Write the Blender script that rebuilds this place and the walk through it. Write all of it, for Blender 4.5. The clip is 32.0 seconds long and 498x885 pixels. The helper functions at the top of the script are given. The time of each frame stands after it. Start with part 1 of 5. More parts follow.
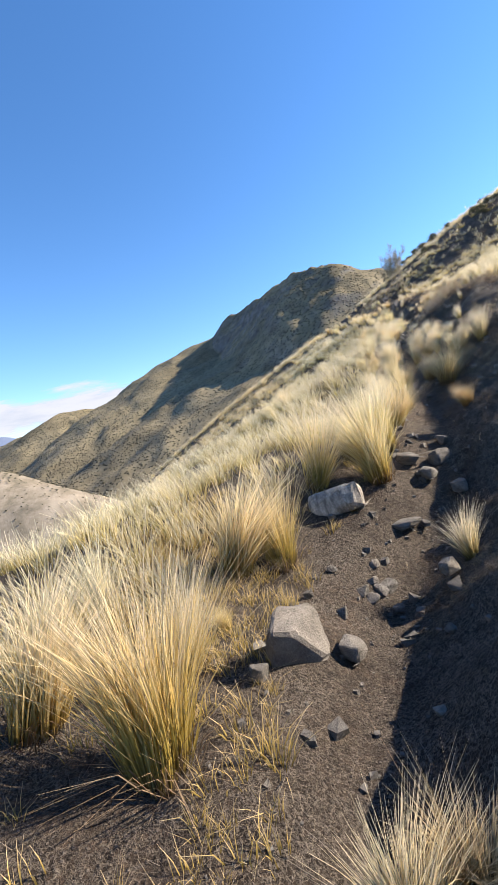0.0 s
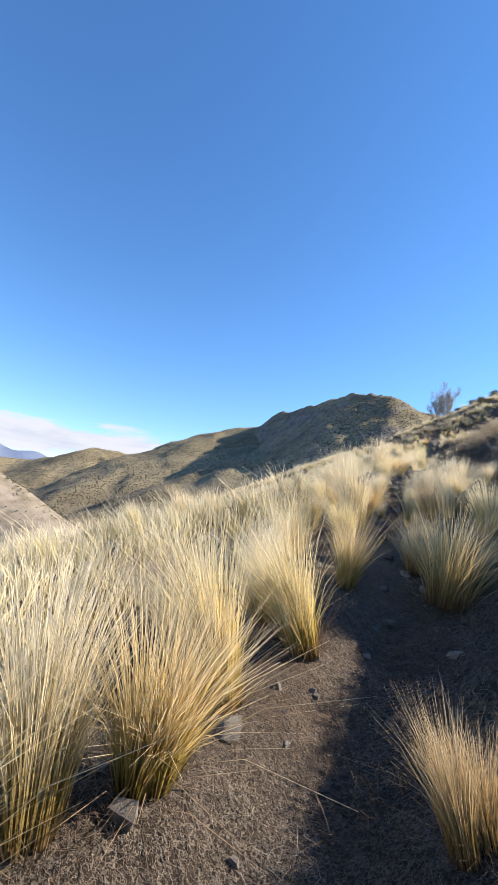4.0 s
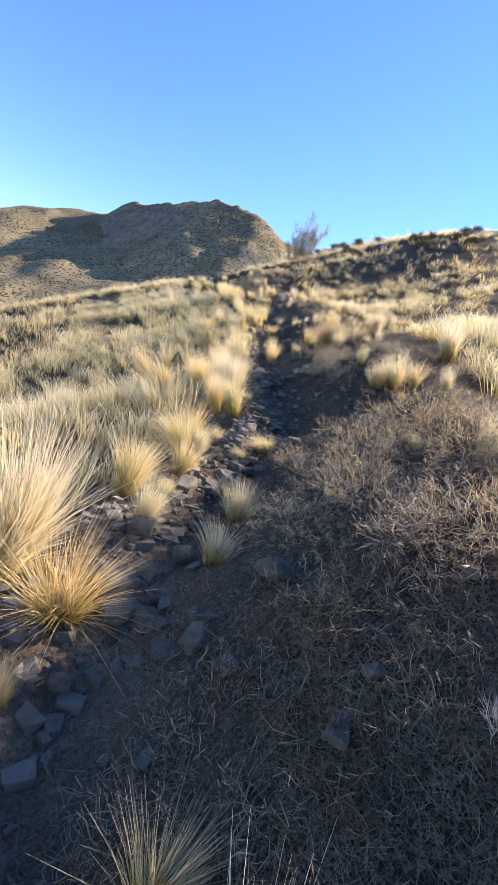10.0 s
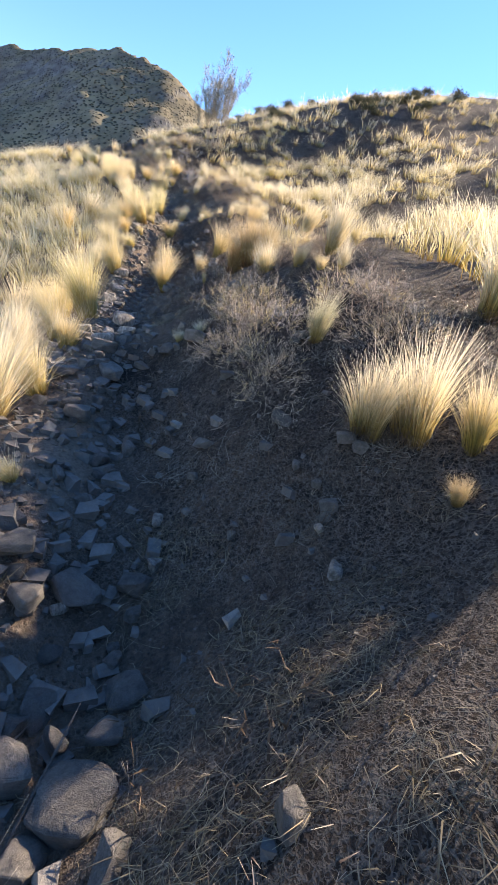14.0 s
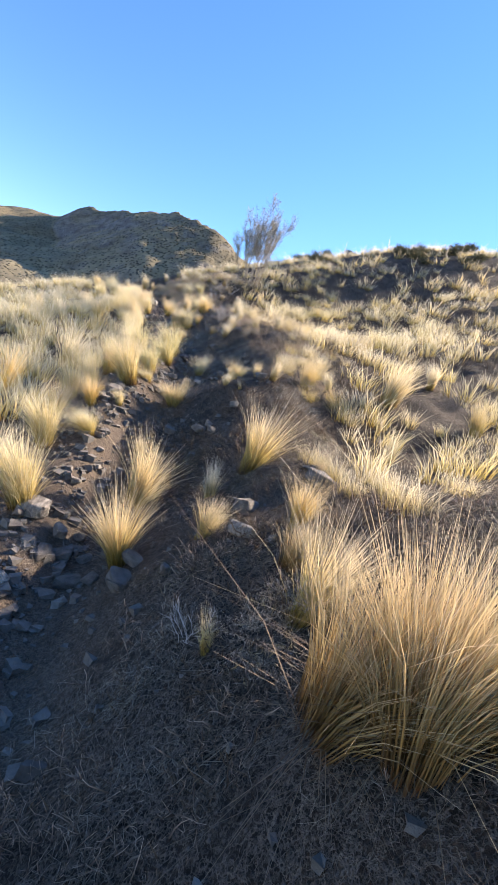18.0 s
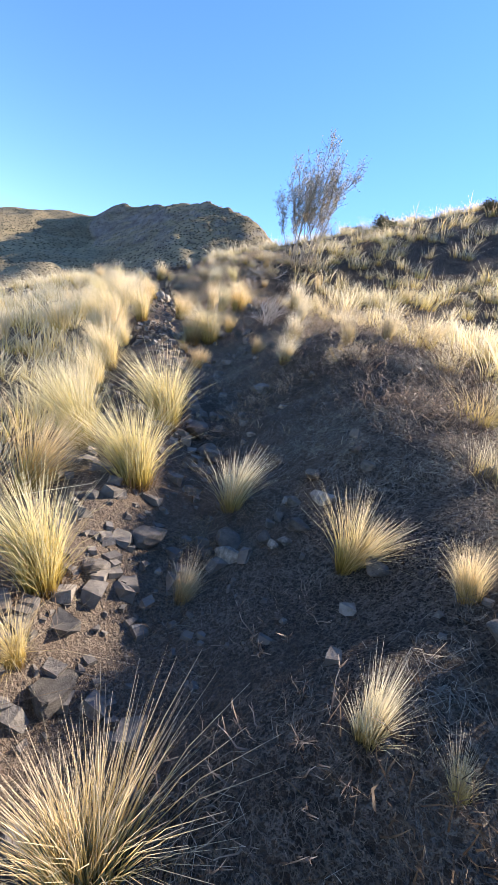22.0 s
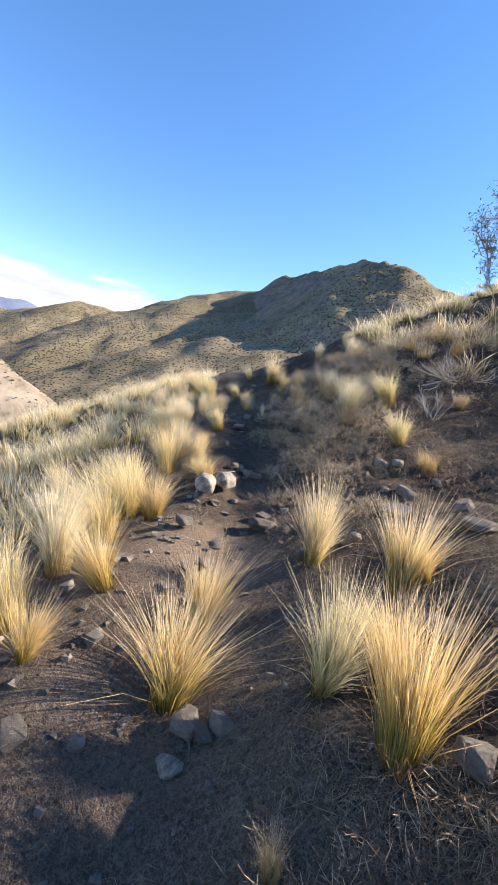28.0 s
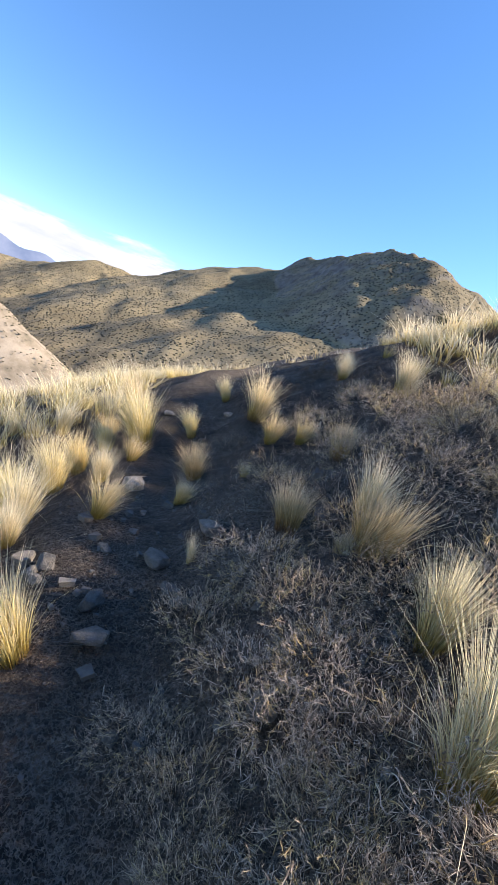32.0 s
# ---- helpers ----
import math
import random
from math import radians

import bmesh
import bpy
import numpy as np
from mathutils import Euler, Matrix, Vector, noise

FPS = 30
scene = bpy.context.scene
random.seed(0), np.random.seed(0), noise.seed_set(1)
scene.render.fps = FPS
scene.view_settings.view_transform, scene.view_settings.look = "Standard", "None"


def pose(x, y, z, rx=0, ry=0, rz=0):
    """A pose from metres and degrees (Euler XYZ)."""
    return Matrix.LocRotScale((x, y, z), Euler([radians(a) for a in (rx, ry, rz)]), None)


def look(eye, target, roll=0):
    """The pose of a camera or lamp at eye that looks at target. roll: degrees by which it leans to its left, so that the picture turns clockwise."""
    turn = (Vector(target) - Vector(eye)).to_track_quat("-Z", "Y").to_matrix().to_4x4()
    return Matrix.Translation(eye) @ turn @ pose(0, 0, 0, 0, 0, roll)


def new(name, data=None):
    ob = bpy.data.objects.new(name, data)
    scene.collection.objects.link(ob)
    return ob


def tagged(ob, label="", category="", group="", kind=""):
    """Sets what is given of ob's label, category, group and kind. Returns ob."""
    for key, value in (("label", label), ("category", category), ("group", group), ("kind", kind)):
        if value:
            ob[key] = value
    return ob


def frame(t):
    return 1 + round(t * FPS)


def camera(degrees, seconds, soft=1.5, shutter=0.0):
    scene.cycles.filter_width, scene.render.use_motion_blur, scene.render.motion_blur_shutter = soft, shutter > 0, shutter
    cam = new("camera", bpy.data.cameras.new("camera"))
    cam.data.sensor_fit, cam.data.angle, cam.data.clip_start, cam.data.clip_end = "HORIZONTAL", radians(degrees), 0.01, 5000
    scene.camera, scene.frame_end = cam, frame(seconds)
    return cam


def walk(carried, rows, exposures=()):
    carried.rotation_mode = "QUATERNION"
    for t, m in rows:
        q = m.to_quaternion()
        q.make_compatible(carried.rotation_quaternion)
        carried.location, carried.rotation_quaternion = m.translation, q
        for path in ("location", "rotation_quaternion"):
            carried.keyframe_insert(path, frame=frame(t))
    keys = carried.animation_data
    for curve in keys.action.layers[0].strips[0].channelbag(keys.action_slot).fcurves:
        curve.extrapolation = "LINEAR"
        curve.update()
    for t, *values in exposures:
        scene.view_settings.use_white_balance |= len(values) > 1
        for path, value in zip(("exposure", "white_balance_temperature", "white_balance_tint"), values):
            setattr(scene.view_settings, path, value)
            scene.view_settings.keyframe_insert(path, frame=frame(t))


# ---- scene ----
cam = camera(59.8, 32.0)
PATH = [
    (0, (-0.579, 1.783, -0.854), (-0.535, 3.779, -0.967), -12.7),
    (0.5, (-0.558, 2.043, -1.148), (-0.274, 4.013, -0.946), 1.2),
    (1, (-0.564, 2.359, -0.991), (-0.306, 4.326, -0.735), 0.9),
    (1.5, (-0.213, 2.886, -0.894), (-0.153, 4.790, -0.283), 2.5),
    (2, (0.120, 3.574, -0.850), (0.032, 5.491, -0.286), 6.3),
    (2.5, (0.493, 4.186, -0.769), (0.647, 6.089, -0.173), 5.1),
    (3, (0.999, 4.708, -0.719), (1.070, 6.619, -0.131), 3.7),
    (3.5, (1.335, 5.103, -0.676), (1.269, 7.054, -0.243), 9.5),
    (4, (1.525, 5.615, -0.598), (1.466, 7.590, -0.291), 6.5),
    (4.5, (1.779, 6.114, -0.113), (1.686, 8.011, 0.513), 10.2),
    (6.5, (2.570, 7.660, 0.679), (3.061, 9.578, 0.395), 10.8),
    (7, (2.697, 8.084, 0.706), (3.190, 9.915, 0.069), 15.0),
    (7.5, (2.816, 8.544, 0.755), (3.622, 10.262, 0.124), 17.0),
    (8, (2.918, 8.993, 0.777), (3.659, 10.701, 0.048), 14.9),
    (8.5, (3.062, 9.475, 0.878), (3.712, 11.227, 0.167), 15.7),
    (9, (3.212, 9.926, 1.004), (4.077, 11.631, 0.416), 14.0),
    (9.5, (3.400, 10.399, 1.115), (4.216, 12.173, 0.684), 14.4),
    (10, (3.537, 10.756, 1.203), (4.293, 12.568, 0.827), 15.4),
    (10.5, (3.648, 11.149, 1.258), (4.501, 12.912, 0.851), 14.2),
    (11, (3.782, 11.522, 1.299), (4.651, 13.270, 0.864), 13.9),
    (11.5, (3.957, 11.873, 1.317), (4.938, 13.554, 0.856), 16.7),
    (12, (4.160, 12.224, 1.423), (5.380, 13.745, 0.974), 19.6),
    (12.5, (4.436, 12.652, 1.507), (5.690, 14.148, 1.072), 18.4),
    (13, (4.691, 13.013, 1.549), (5.994, 14.435, 1.022), 18.0),
    (13.5, (4.897, 13.289, 1.631), (6.262, 14.612, 1.010), 14.9),
    (14, (5.125, 13.563, 1.676), (6.195, 15.099, 0.969), 15.7),
    (14.5, (5.311, 13.899, 1.740), (6.307, 15.515, 1.109), 17.9),
    (15, (5.500, 14.288, 1.852), (6.514, 15.890, 1.215), 18.9),
    (15.5, (5.747, 14.732, 1.895), (6.544, 16.461, 1.283), 15.5),
    (17.5, (6.487, 16.813, 2.277), (7.256, 18.634, 1.979), 14.6),
    (18, (6.634, 17.385, 2.384), (7.570, 19.135, 2.133), 18.1),
    (18.5, (6.822, 17.913, 2.470), (7.732, 19.680, 2.248), 17.2),
    (19, (7.000, 18.440, 2.549), (7.808, 20.251, 2.286), 13.6),
    (19.5, (7.136, 19.011, 2.662), (7.997, 20.788, 2.343), 13.9),
    (20, (7.248, 19.541, 2.687), (7.947, 21.377, 2.308), 12.8),
    (20.5, (7.393, 19.974, 2.800), (8.119, 21.798, 2.419), 12.3),
    (21, (7.522, 20.411, 2.876), (8.411, 22.176, 2.566), 14.0),
    (21.5, (7.678, 20.897, 2.942), (8.426, 22.718, 2.587), 14.1),
    (22, (7.864, 21.384, 3.004), (8.646, 23.190, 2.650), 15.3),
    (22.5, (7.962, 21.665, 3.162), (8.891, 23.402, 2.820), 16.3),
    (23, (8.160, 22.050, 3.247), (9.029, 23.818, 2.901), 14.4),
    (23.5, (8.276, 22.312, 3.307), (9.163, 24.071, 2.966), 15.1),
    (24, (8.402, 22.633, 3.419), (9.320, 24.374, 3.061), 14.6),
    (24.5, (8.542, 23.010, 3.515), (9.343, 24.808, 3.161), 13.3),
    (26.5, (9.201, 25.028, 4.190), (9.538, 26.977, 3.895), 12.4),
    (27, (9.185, 25.510, 4.333), (9.443, 27.481, 4.113), 12.8),
    (27.5, (9.203, 25.997, 4.407), (9.246, 27.978, 4.135), 12.9),
    (28, (9.213, 26.451, 4.553), (9.253, 28.430, 4.269), 10.8),
    (28.5, (9.175, 26.900, 4.659), (9.315, 28.877, 4.391), 12.0),
    (29, (9.183, 27.358, 4.737), (9.260, 29.335, 4.446), 11.9),
    (29.5, (9.162, 27.810, 4.789), (9.394, 29.773, 4.481), 14.6),
    (30, (9.200, 28.202, 4.921), (9.595, 30.158, 4.778), 15.4),
    (30.5, (9.300, 28.709, 4.942), (9.654, 30.655, 4.648), 15.4),
    (31, (9.364, 29.185, 4.999), (9.894, 31.074, 4.609), 17.3),
    (31.5, (9.421, 29.625, 5.053), (9.780, 31.566, 4.733), 17.1),
    (32, (9.481, 30.056, 5.154), (9.528, 32.019, 4.777), 17.3),
]
walk(cam, [(t, look(eye, target, roll)) for t, eye, target, roll in PATH],
     exposures=[(0, 1.4, 6500, 17), (2.5, 1.35, 6500, 17), (4.5, 1.4, 6500, 17), (7, 1.65, 6850, 22), (9, 1.65, 6850, 22), (13, 1.8, 6800, 22), (15.5, 1.8, 6800, 22), (19, 1.7, 6600, 22), (24.5, 1.8, 6550, 22), (27, 1.6, 6750, 20), (32, 1.6, 6650, 20)])

# ---- world, sun, exposure ----
SUN_AZ, SUN_EL = radians(82.0), radians(31.8)      # azimuth from +y towards +x
world = bpy.data.worlds.new("sky")
scene.world = world
world.use_nodes = True
wn = world.node_tree.nodes
sky = wn.new("ShaderNodeTexSky")
sky.sky_type = "NISHITA"
sky.sun_disc = False
sky.sun_elevation, sky.sun_rotation = SUN_EL, SUN_AZ
sky.altitude, sky.air_density, sky.dust_density, sky.ozone_density = 300.0, 1.0, 0.0, 4.0
wn["Background"].inputs["Strength"].default_value = 0.10
rich = wn.new("ShaderNodeHueSaturation")
rich.inputs["Saturation"].default_value = 1.17
rich.inputs["Hue"].default_value = 0.499
world.node_tree.links.new(sky.outputs["Color"], rich.inputs["Color"])
world.node_tree.links.new(rich.outputs["Color"], wn["Background"].inputs["Color"])
sun_data = bpy.data.lights.new("sun", "SUN")
sun_data.energy, sun_data.angle, sun_data.color = 5.0, radians(0.5), (1.0, 0.885, 0.67)
sun = new("sun", sun_data)
sun_dir = Vector((math.sin(SUN_AZ) * math.cos(SUN_EL), math.cos(SUN_AZ) * math.cos(SUN_EL), math.sin(SUN_EL)))
sun.matrix_world = look(sun_dir * 50, (0, 0, 0))


# ---- materials ----
def material(name):
    m = bpy.data.materials.new(name)
    m.use_nodes = True
    t = m.node_tree
    t.nodes.clear()
    return m, t.nodes, t.links


def ramp(nodes, links, source, stops):
    r = nodes.new("ShaderNodeValToRGB")
    while len(r.color_ramp.elements) < len(stops):
        r.color_ramp.elements.new(0.5)
    for e, (at, c) in zip(r.color_ramp.elements, stops):
        e.position, e.color = at, (*c, 1)
    links.new(source, r.inputs["Fac"])
    return r.outputs["Color"]


def noise_tex(nodes, links, scale, detail=4.0, rough=0.6, coords=None, kind="Object"):
    if coords is None:
        coords = nodes.new("ShaderNodeTexCoord").outputs[kind]
    n = nodes.new("ShaderNodeTexNoise")
    n.inputs["Scale"].default_value, n.inputs["Detail"].default_value, n.inputs["Roughness"].default_value = scale, detail, rough
    links.new(coords, n.inputs["Vector"])
    return n.outputs["Fac"]


def mixed(nodes, links, fac, a, b, mode="MIX"):
    m = nodes.new("ShaderNodeMix")
    m.data_type, m.blend_type = "RGBA", mode
    for sock, v in ((m.inputs[0], fac), (m.inputs[6], a), (m.inputs[7], b)):
        if isinstance(v, (int, float)):
            sock.default_value = v
        elif isinstance(v, tuple):
            sock.default_value = (*v, 1)
        else:
            links.new(v, sock)
    return m.outputs[2]


def surface(nodes, links, colour, rough=0.9, bump=None, height=0.02, spec=0.2, out=True):
    b = nodes.new("ShaderNodeBsdfPrincipled")
    if isinstance(colour, tuple):
        b.inputs["Base Color"].default_value = (*colour, 1)
    else:
        links.new(colour, b.inputs["Base Color"])
    b.inputs["Roughness"].default_value = rough
    b.inputs["Specular IOR Level"].default_value = spec
    if bump is not None:
        n = nodes.new("ShaderNodeBump")
        n.inputs["Distance"].default_value, n.inputs["Strength"].default_value = height, 1.0
        links.new(bump, n.inputs["Height"])
        links.new(n.outputs["Normal"], b.inputs["Normal"])
    if out:
        o = nodes.new("ShaderNodeOutputMaterial")
        links.new(b.outputs[0], o.inputs["Surface"])
    return b.outputs[0]


def blade_material(name, stops, through_light=0.45, dim=0.55, rough=0.55):
    """Grass: colour runs from the root to the tip of each blade (v of its UV), and from blade to blade (u)."""
    m, n, l = material(name)
    uv = n.new("ShaderNodeUVMap")
    sep = n.new("ShaderNodeSeparateXYZ")
    l.new(uv.outputs["UV"], sep.inputs[0])
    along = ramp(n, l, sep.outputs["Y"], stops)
    each = ramp(n, l, sep.outputs["X"], [(0.0, (dim, dim, dim * 0.95)), (0.5, (0.9, 0.88, 0.85)), (1.0, (1.15, 1.1, 1.0))])
    info = n.new("ShaderNodeObjectInfo")
    thing = ramp(n, l, info.outputs["Random"], [(0.0, (1.0, 0.90, 0.74)), (0.35, (1.0, 0.96, 0.92)), (0.75, (1.0, 0.98, 0.97)), (1.0, (0.94, 0.93, 0.82))])
    c = mixed(n, l, 1.0, along, each, "MULTIPLY")
    c = mixed(n, l, 1.0, c, thing, "MULTIPLY")
    s = surface(n, l, c, rough, spec=0.3, out=False)
    tr = n.new("ShaderNodeBsdfTranslucent")
    l.new(c, tr.inputs["Color"])
    mix = n.new("ShaderNodeMixShader")
    mix.inputs[0].default_value = through_light
    l.new(s, mix.inputs[1])
    l.new(tr.outputs[0], mix.inputs[2])
    o = n.new("ShaderNodeOutputMaterial")
    l.new(mix.outputs[0], o.inputs["Surface"])
    return m


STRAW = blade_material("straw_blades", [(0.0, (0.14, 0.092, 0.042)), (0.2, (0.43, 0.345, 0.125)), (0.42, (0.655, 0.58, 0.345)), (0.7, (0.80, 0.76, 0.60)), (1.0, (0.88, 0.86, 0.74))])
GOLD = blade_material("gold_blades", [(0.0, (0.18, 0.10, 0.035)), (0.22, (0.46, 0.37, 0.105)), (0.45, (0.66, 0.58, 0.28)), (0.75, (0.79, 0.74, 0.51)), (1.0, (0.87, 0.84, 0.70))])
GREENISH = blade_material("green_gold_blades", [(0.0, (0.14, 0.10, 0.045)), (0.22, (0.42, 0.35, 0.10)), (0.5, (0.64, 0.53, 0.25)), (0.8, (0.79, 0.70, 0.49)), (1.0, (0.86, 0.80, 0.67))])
# Old brown grass; dull tone and low translucency also stand in for shade.
BROWN_SHADED = blade_material("brown_shaded_blades", [(0.0, (0.12, 0.07, 0.04)), (0.25, (0.34, 0.24, 0.10)), (0.5, (0.50, 0.40, 0.22)), (0.8, (0.66, 0.57, 0.40)), (1.0, (0.78, 0.71, 0.57))], 0.3)
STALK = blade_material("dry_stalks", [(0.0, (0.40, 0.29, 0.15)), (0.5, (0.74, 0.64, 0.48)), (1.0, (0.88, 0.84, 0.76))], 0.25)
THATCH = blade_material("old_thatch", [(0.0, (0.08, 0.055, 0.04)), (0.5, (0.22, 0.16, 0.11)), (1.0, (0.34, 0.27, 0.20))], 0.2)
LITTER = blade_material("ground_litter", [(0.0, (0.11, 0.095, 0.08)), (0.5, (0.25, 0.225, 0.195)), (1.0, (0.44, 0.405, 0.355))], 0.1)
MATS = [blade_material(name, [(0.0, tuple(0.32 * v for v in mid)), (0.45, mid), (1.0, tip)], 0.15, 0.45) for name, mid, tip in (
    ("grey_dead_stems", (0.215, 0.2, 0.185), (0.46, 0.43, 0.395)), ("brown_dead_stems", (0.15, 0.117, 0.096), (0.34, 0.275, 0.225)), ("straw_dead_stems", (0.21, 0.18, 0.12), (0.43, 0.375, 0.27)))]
# Heath twigs and tips: the pale ends also paint in low sunlight.
TWIGS = blade_material("dry_sunlit_heath_twigs", [(0.0, (0.13, 0.105, 0.088)), (0.45, (0.46, 0.40, 0.35)), (1.0, (0.80, 0.74, 0.66))], 0.2, 0.5)
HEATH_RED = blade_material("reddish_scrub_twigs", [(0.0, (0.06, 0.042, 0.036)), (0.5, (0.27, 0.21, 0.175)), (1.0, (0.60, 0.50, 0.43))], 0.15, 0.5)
SPRIGS = blade_material("yellowed_sunlit_heath_tips", [(0.0, (0.16, 0.125, 0.065)), (0.5, (0.54, 0.45, 0.25)), (1.0, (0.82, 0.73, 0.50))], 0.35, 0.5)


def ground_material():
    """Dark stony soil with chips, old straw and paler sandy patches."""
    m, n, l = material("stony_hillside_soil")
    tc = n.new("ShaderNodeTexCoord").outputs["Object"]
    big = noise_tex(n, l, 0.55, 5, 0.6, tc)
    mid = noise_tex(n, l, 5.0, 6, 0.65, tc)
    fine = noise_tex(n, l, 60.0, 5, 0.75, tc)
    base = ramp(n, l, big, [(0.3, (0.019, 0.0145, 0.012)), (0.52, (0.037, 0.028, 0.0225)), (0.7, (0.088, 0.064, 0.048))])
    c = mixed(n, l, 0.85, base, ramp(n, l, mid, [(0.3, (0.45, 0.45, 0.47)), (0.55, (0.95, 0.93, 0.9)), (0.75, (1.5, 1.42, 1.3))]), "MULTIPLY")
    c = mixed(n, l, 0.9, c, ramp(n, l, fine, [(0.3, (0.4, 0.4, 0.4)), (0.55, (1.0, 1.0, 1.0)), (0.72, (2.0, 1.9, 1.8))]), "MULTIPLY")
    clod = noise_tex(n, l, 19.0, 4, 0.7, tc)
    c = mixed(n, l, 1.0, c, ramp(n, l, clod, [(0.34, (0.4, 0.4, 0.42)), (0.5, (1.0, 1.0, 1.0)), (0.66, (1.75, 1.7, 1.62))]), "MULTIPLY")
    heights = [mid, fine]
    # a tangle of fine dead stems lies over the soil beside the path
    patch = ramp(n, l, noise_tex(n, l, 1.7, 3, 0.6, tc), [(0.34, (0.12, 0.12, 0.12)), (0.55, (1, 1, 1))])
    for scale, thin, shade in ((14.0, 0.020, (0.20, 0.17, 0.14)), (24.0, 0.026, (0.14, 0.12, 0.103)), (37.0, 0.034, (0.23, 0.195, 0.155)), (58.0, 0.05, (0.11, 0.095, 0.08))):
        shift = n.new("ShaderNodeMapping")
        shift.inputs["Location"].default_value = (scale * 1.7, -scale * 0.6, scale)
        l.new(tc, shift.inputs["Vector"])
        vein = noise_tex(n, l, scale, 3.0, 0.55, shift.outputs["Vector"])
        strand = ramp(n, l, vein, [(0.5 - thin, (0, 0, 0)), (0.5 - thin * 0.35, (0.7, 0.7, 0.7)), (0.5 + thin * 0.35, (0.7, 0.7, 0.7)), (0.5 + thin, (0, 0, 0))])
        strand = mixed(n, l, 1.0, strand, patch, "MULTIPLY")
        c = mixed(n, l, strand, c, shade)
        heights.append(strand)
    # Trodden sand; its strength along the path also paints in sun and shade.
    worn_sunlit = n.new("ShaderNodeAttribute")
    worn_sunlit.attribute_name = "worn_sunlit"
    sand = mixed(n, l, 0.8, (0.36, 0.285, 0.22), ramp(n, l, fine, [(0.3, (0.5, 0.5, 0.5)), (0.55, (1, 1, 1)), (0.75, (1.5, 1.45, 1.4))]), "MULTIPLY")
    c = mixed(n, l, worn_sunlit.outputs["Fac"], c, sand)
    scree = n.new("ShaderNodeAttribute")
    scree.attribute_name = "scree"
    drift = noise_tex(n, l, 0.08, 6, 0.7, tc)
    c = mixed(n, l, scree.outputs["Fac"], c, ramp(n, l, drift, [(0.35, (0.13, 0.115, 0.085)), (0.5, (0.22, 0.19, 0.145)), (0.65, (0.29, 0.255, 0.205))]))
    for scale, keep, mix_at in ((42.0, 0.16, 0.6),):
        v = n.new("ShaderNodeTexVoronoi")
        v.inputs["Scale"].default_value = scale
        l.new(tc, v.inputs["Vector"])
        edge = ramp(n, l, v.outputs["Distance"], [(keep, (mix_at, mix_at, mix_at)), (keep + 0.16, (0, 0, 0))])
        grey = ramp(n, l, v.outputs["Color"], [(0.2, (0.04, 0.035, 0.032)), (0.6, (0.095, 0.082, 0.072)), (0.9, (0.21, 0.18, 0.155))])
        c = mixed(n, l, edge, c, grey)
        heights.append(edge)
    total = heights[0]
    for h, k in zip(heights[1:], (0.3, 0.14, 0.14, 0.12, 0.1, 0.3)):
        add = n.new("ShaderNodeMath")
        add.operation = "MULTIPLY_ADD"
        l.new(h, add.inputs[0])
        add.inputs[1].default_value = k
        l.new(total, add.inputs[2])
        total = add.outputs[0]
    surface(n, l, c, 0.95, total, 0.05)
    return m


def slope_material(name, soil, scrub, dots=0.28, warm=1.0, bump=1.5):
    """A far hillside: bare soil and dry grass, dotted with bushes."""
    m, n, l = material(name)
    tc = n.new("ShaderNodeTexCoord").outputs["Object"]
    big = noise_tex(n, l, 0.012, 5, 0.6, tc)
    mid = noise_tex(n, l, 0.09, 5, 0.65, tc)
    v = n.new("ShaderNodeTexVoronoi")
    v.inputs["Scale"].default_value = dots
    l.new(tc, v.inputs["Vector"])
    bush = ramp(n, l, v.outputs["Distance"], [(0.18, (1, 1, 1)), (0.42, (0, 0, 0))])
    lo = tuple(x * 0.72 for x in soil)
    hi = tuple(x * 1.25 for x in soil)
    c = ramp(n, l, big, [(0.35, lo), (0.5, soil), (0.68, hi)])
    c = mixed(n, l, 0.7, c, ramp(n, l, mid, [(0.3, (0.62, 0.62, 0.6)), (0.7, (1.3, 1.28, 1.2))]), "MULTIPLY")
    c = mixed(n, l, bush, c, scrub)
    geo = n.new("ShaderNodeNewGeometry")
    split = n.new("ShaderNodeSeparateXYZ")
    l.new(geo.outputs["Normal"], split.inputs[0])
    # Steep ground is grey rock; its reach also paints shade on the dark face.
    steep = ramp(n, l, split.outputs["Z"], [(0.58, (0.9, 0.9, 0.9)), (0.76, (0, 0, 0))])
    c = mixed(n, l, steep, c, mixed(n, l, 0.85, (0.125, 0.125, 0.128), ramp(n, l, mid, [(0.35, (0.5, 0.5, 0.5)), (0.65, (1.5, 1.5, 1.5))]), "MULTIPLY"))
    surface(n, l, c, 0.95, bush, bump)
    return m


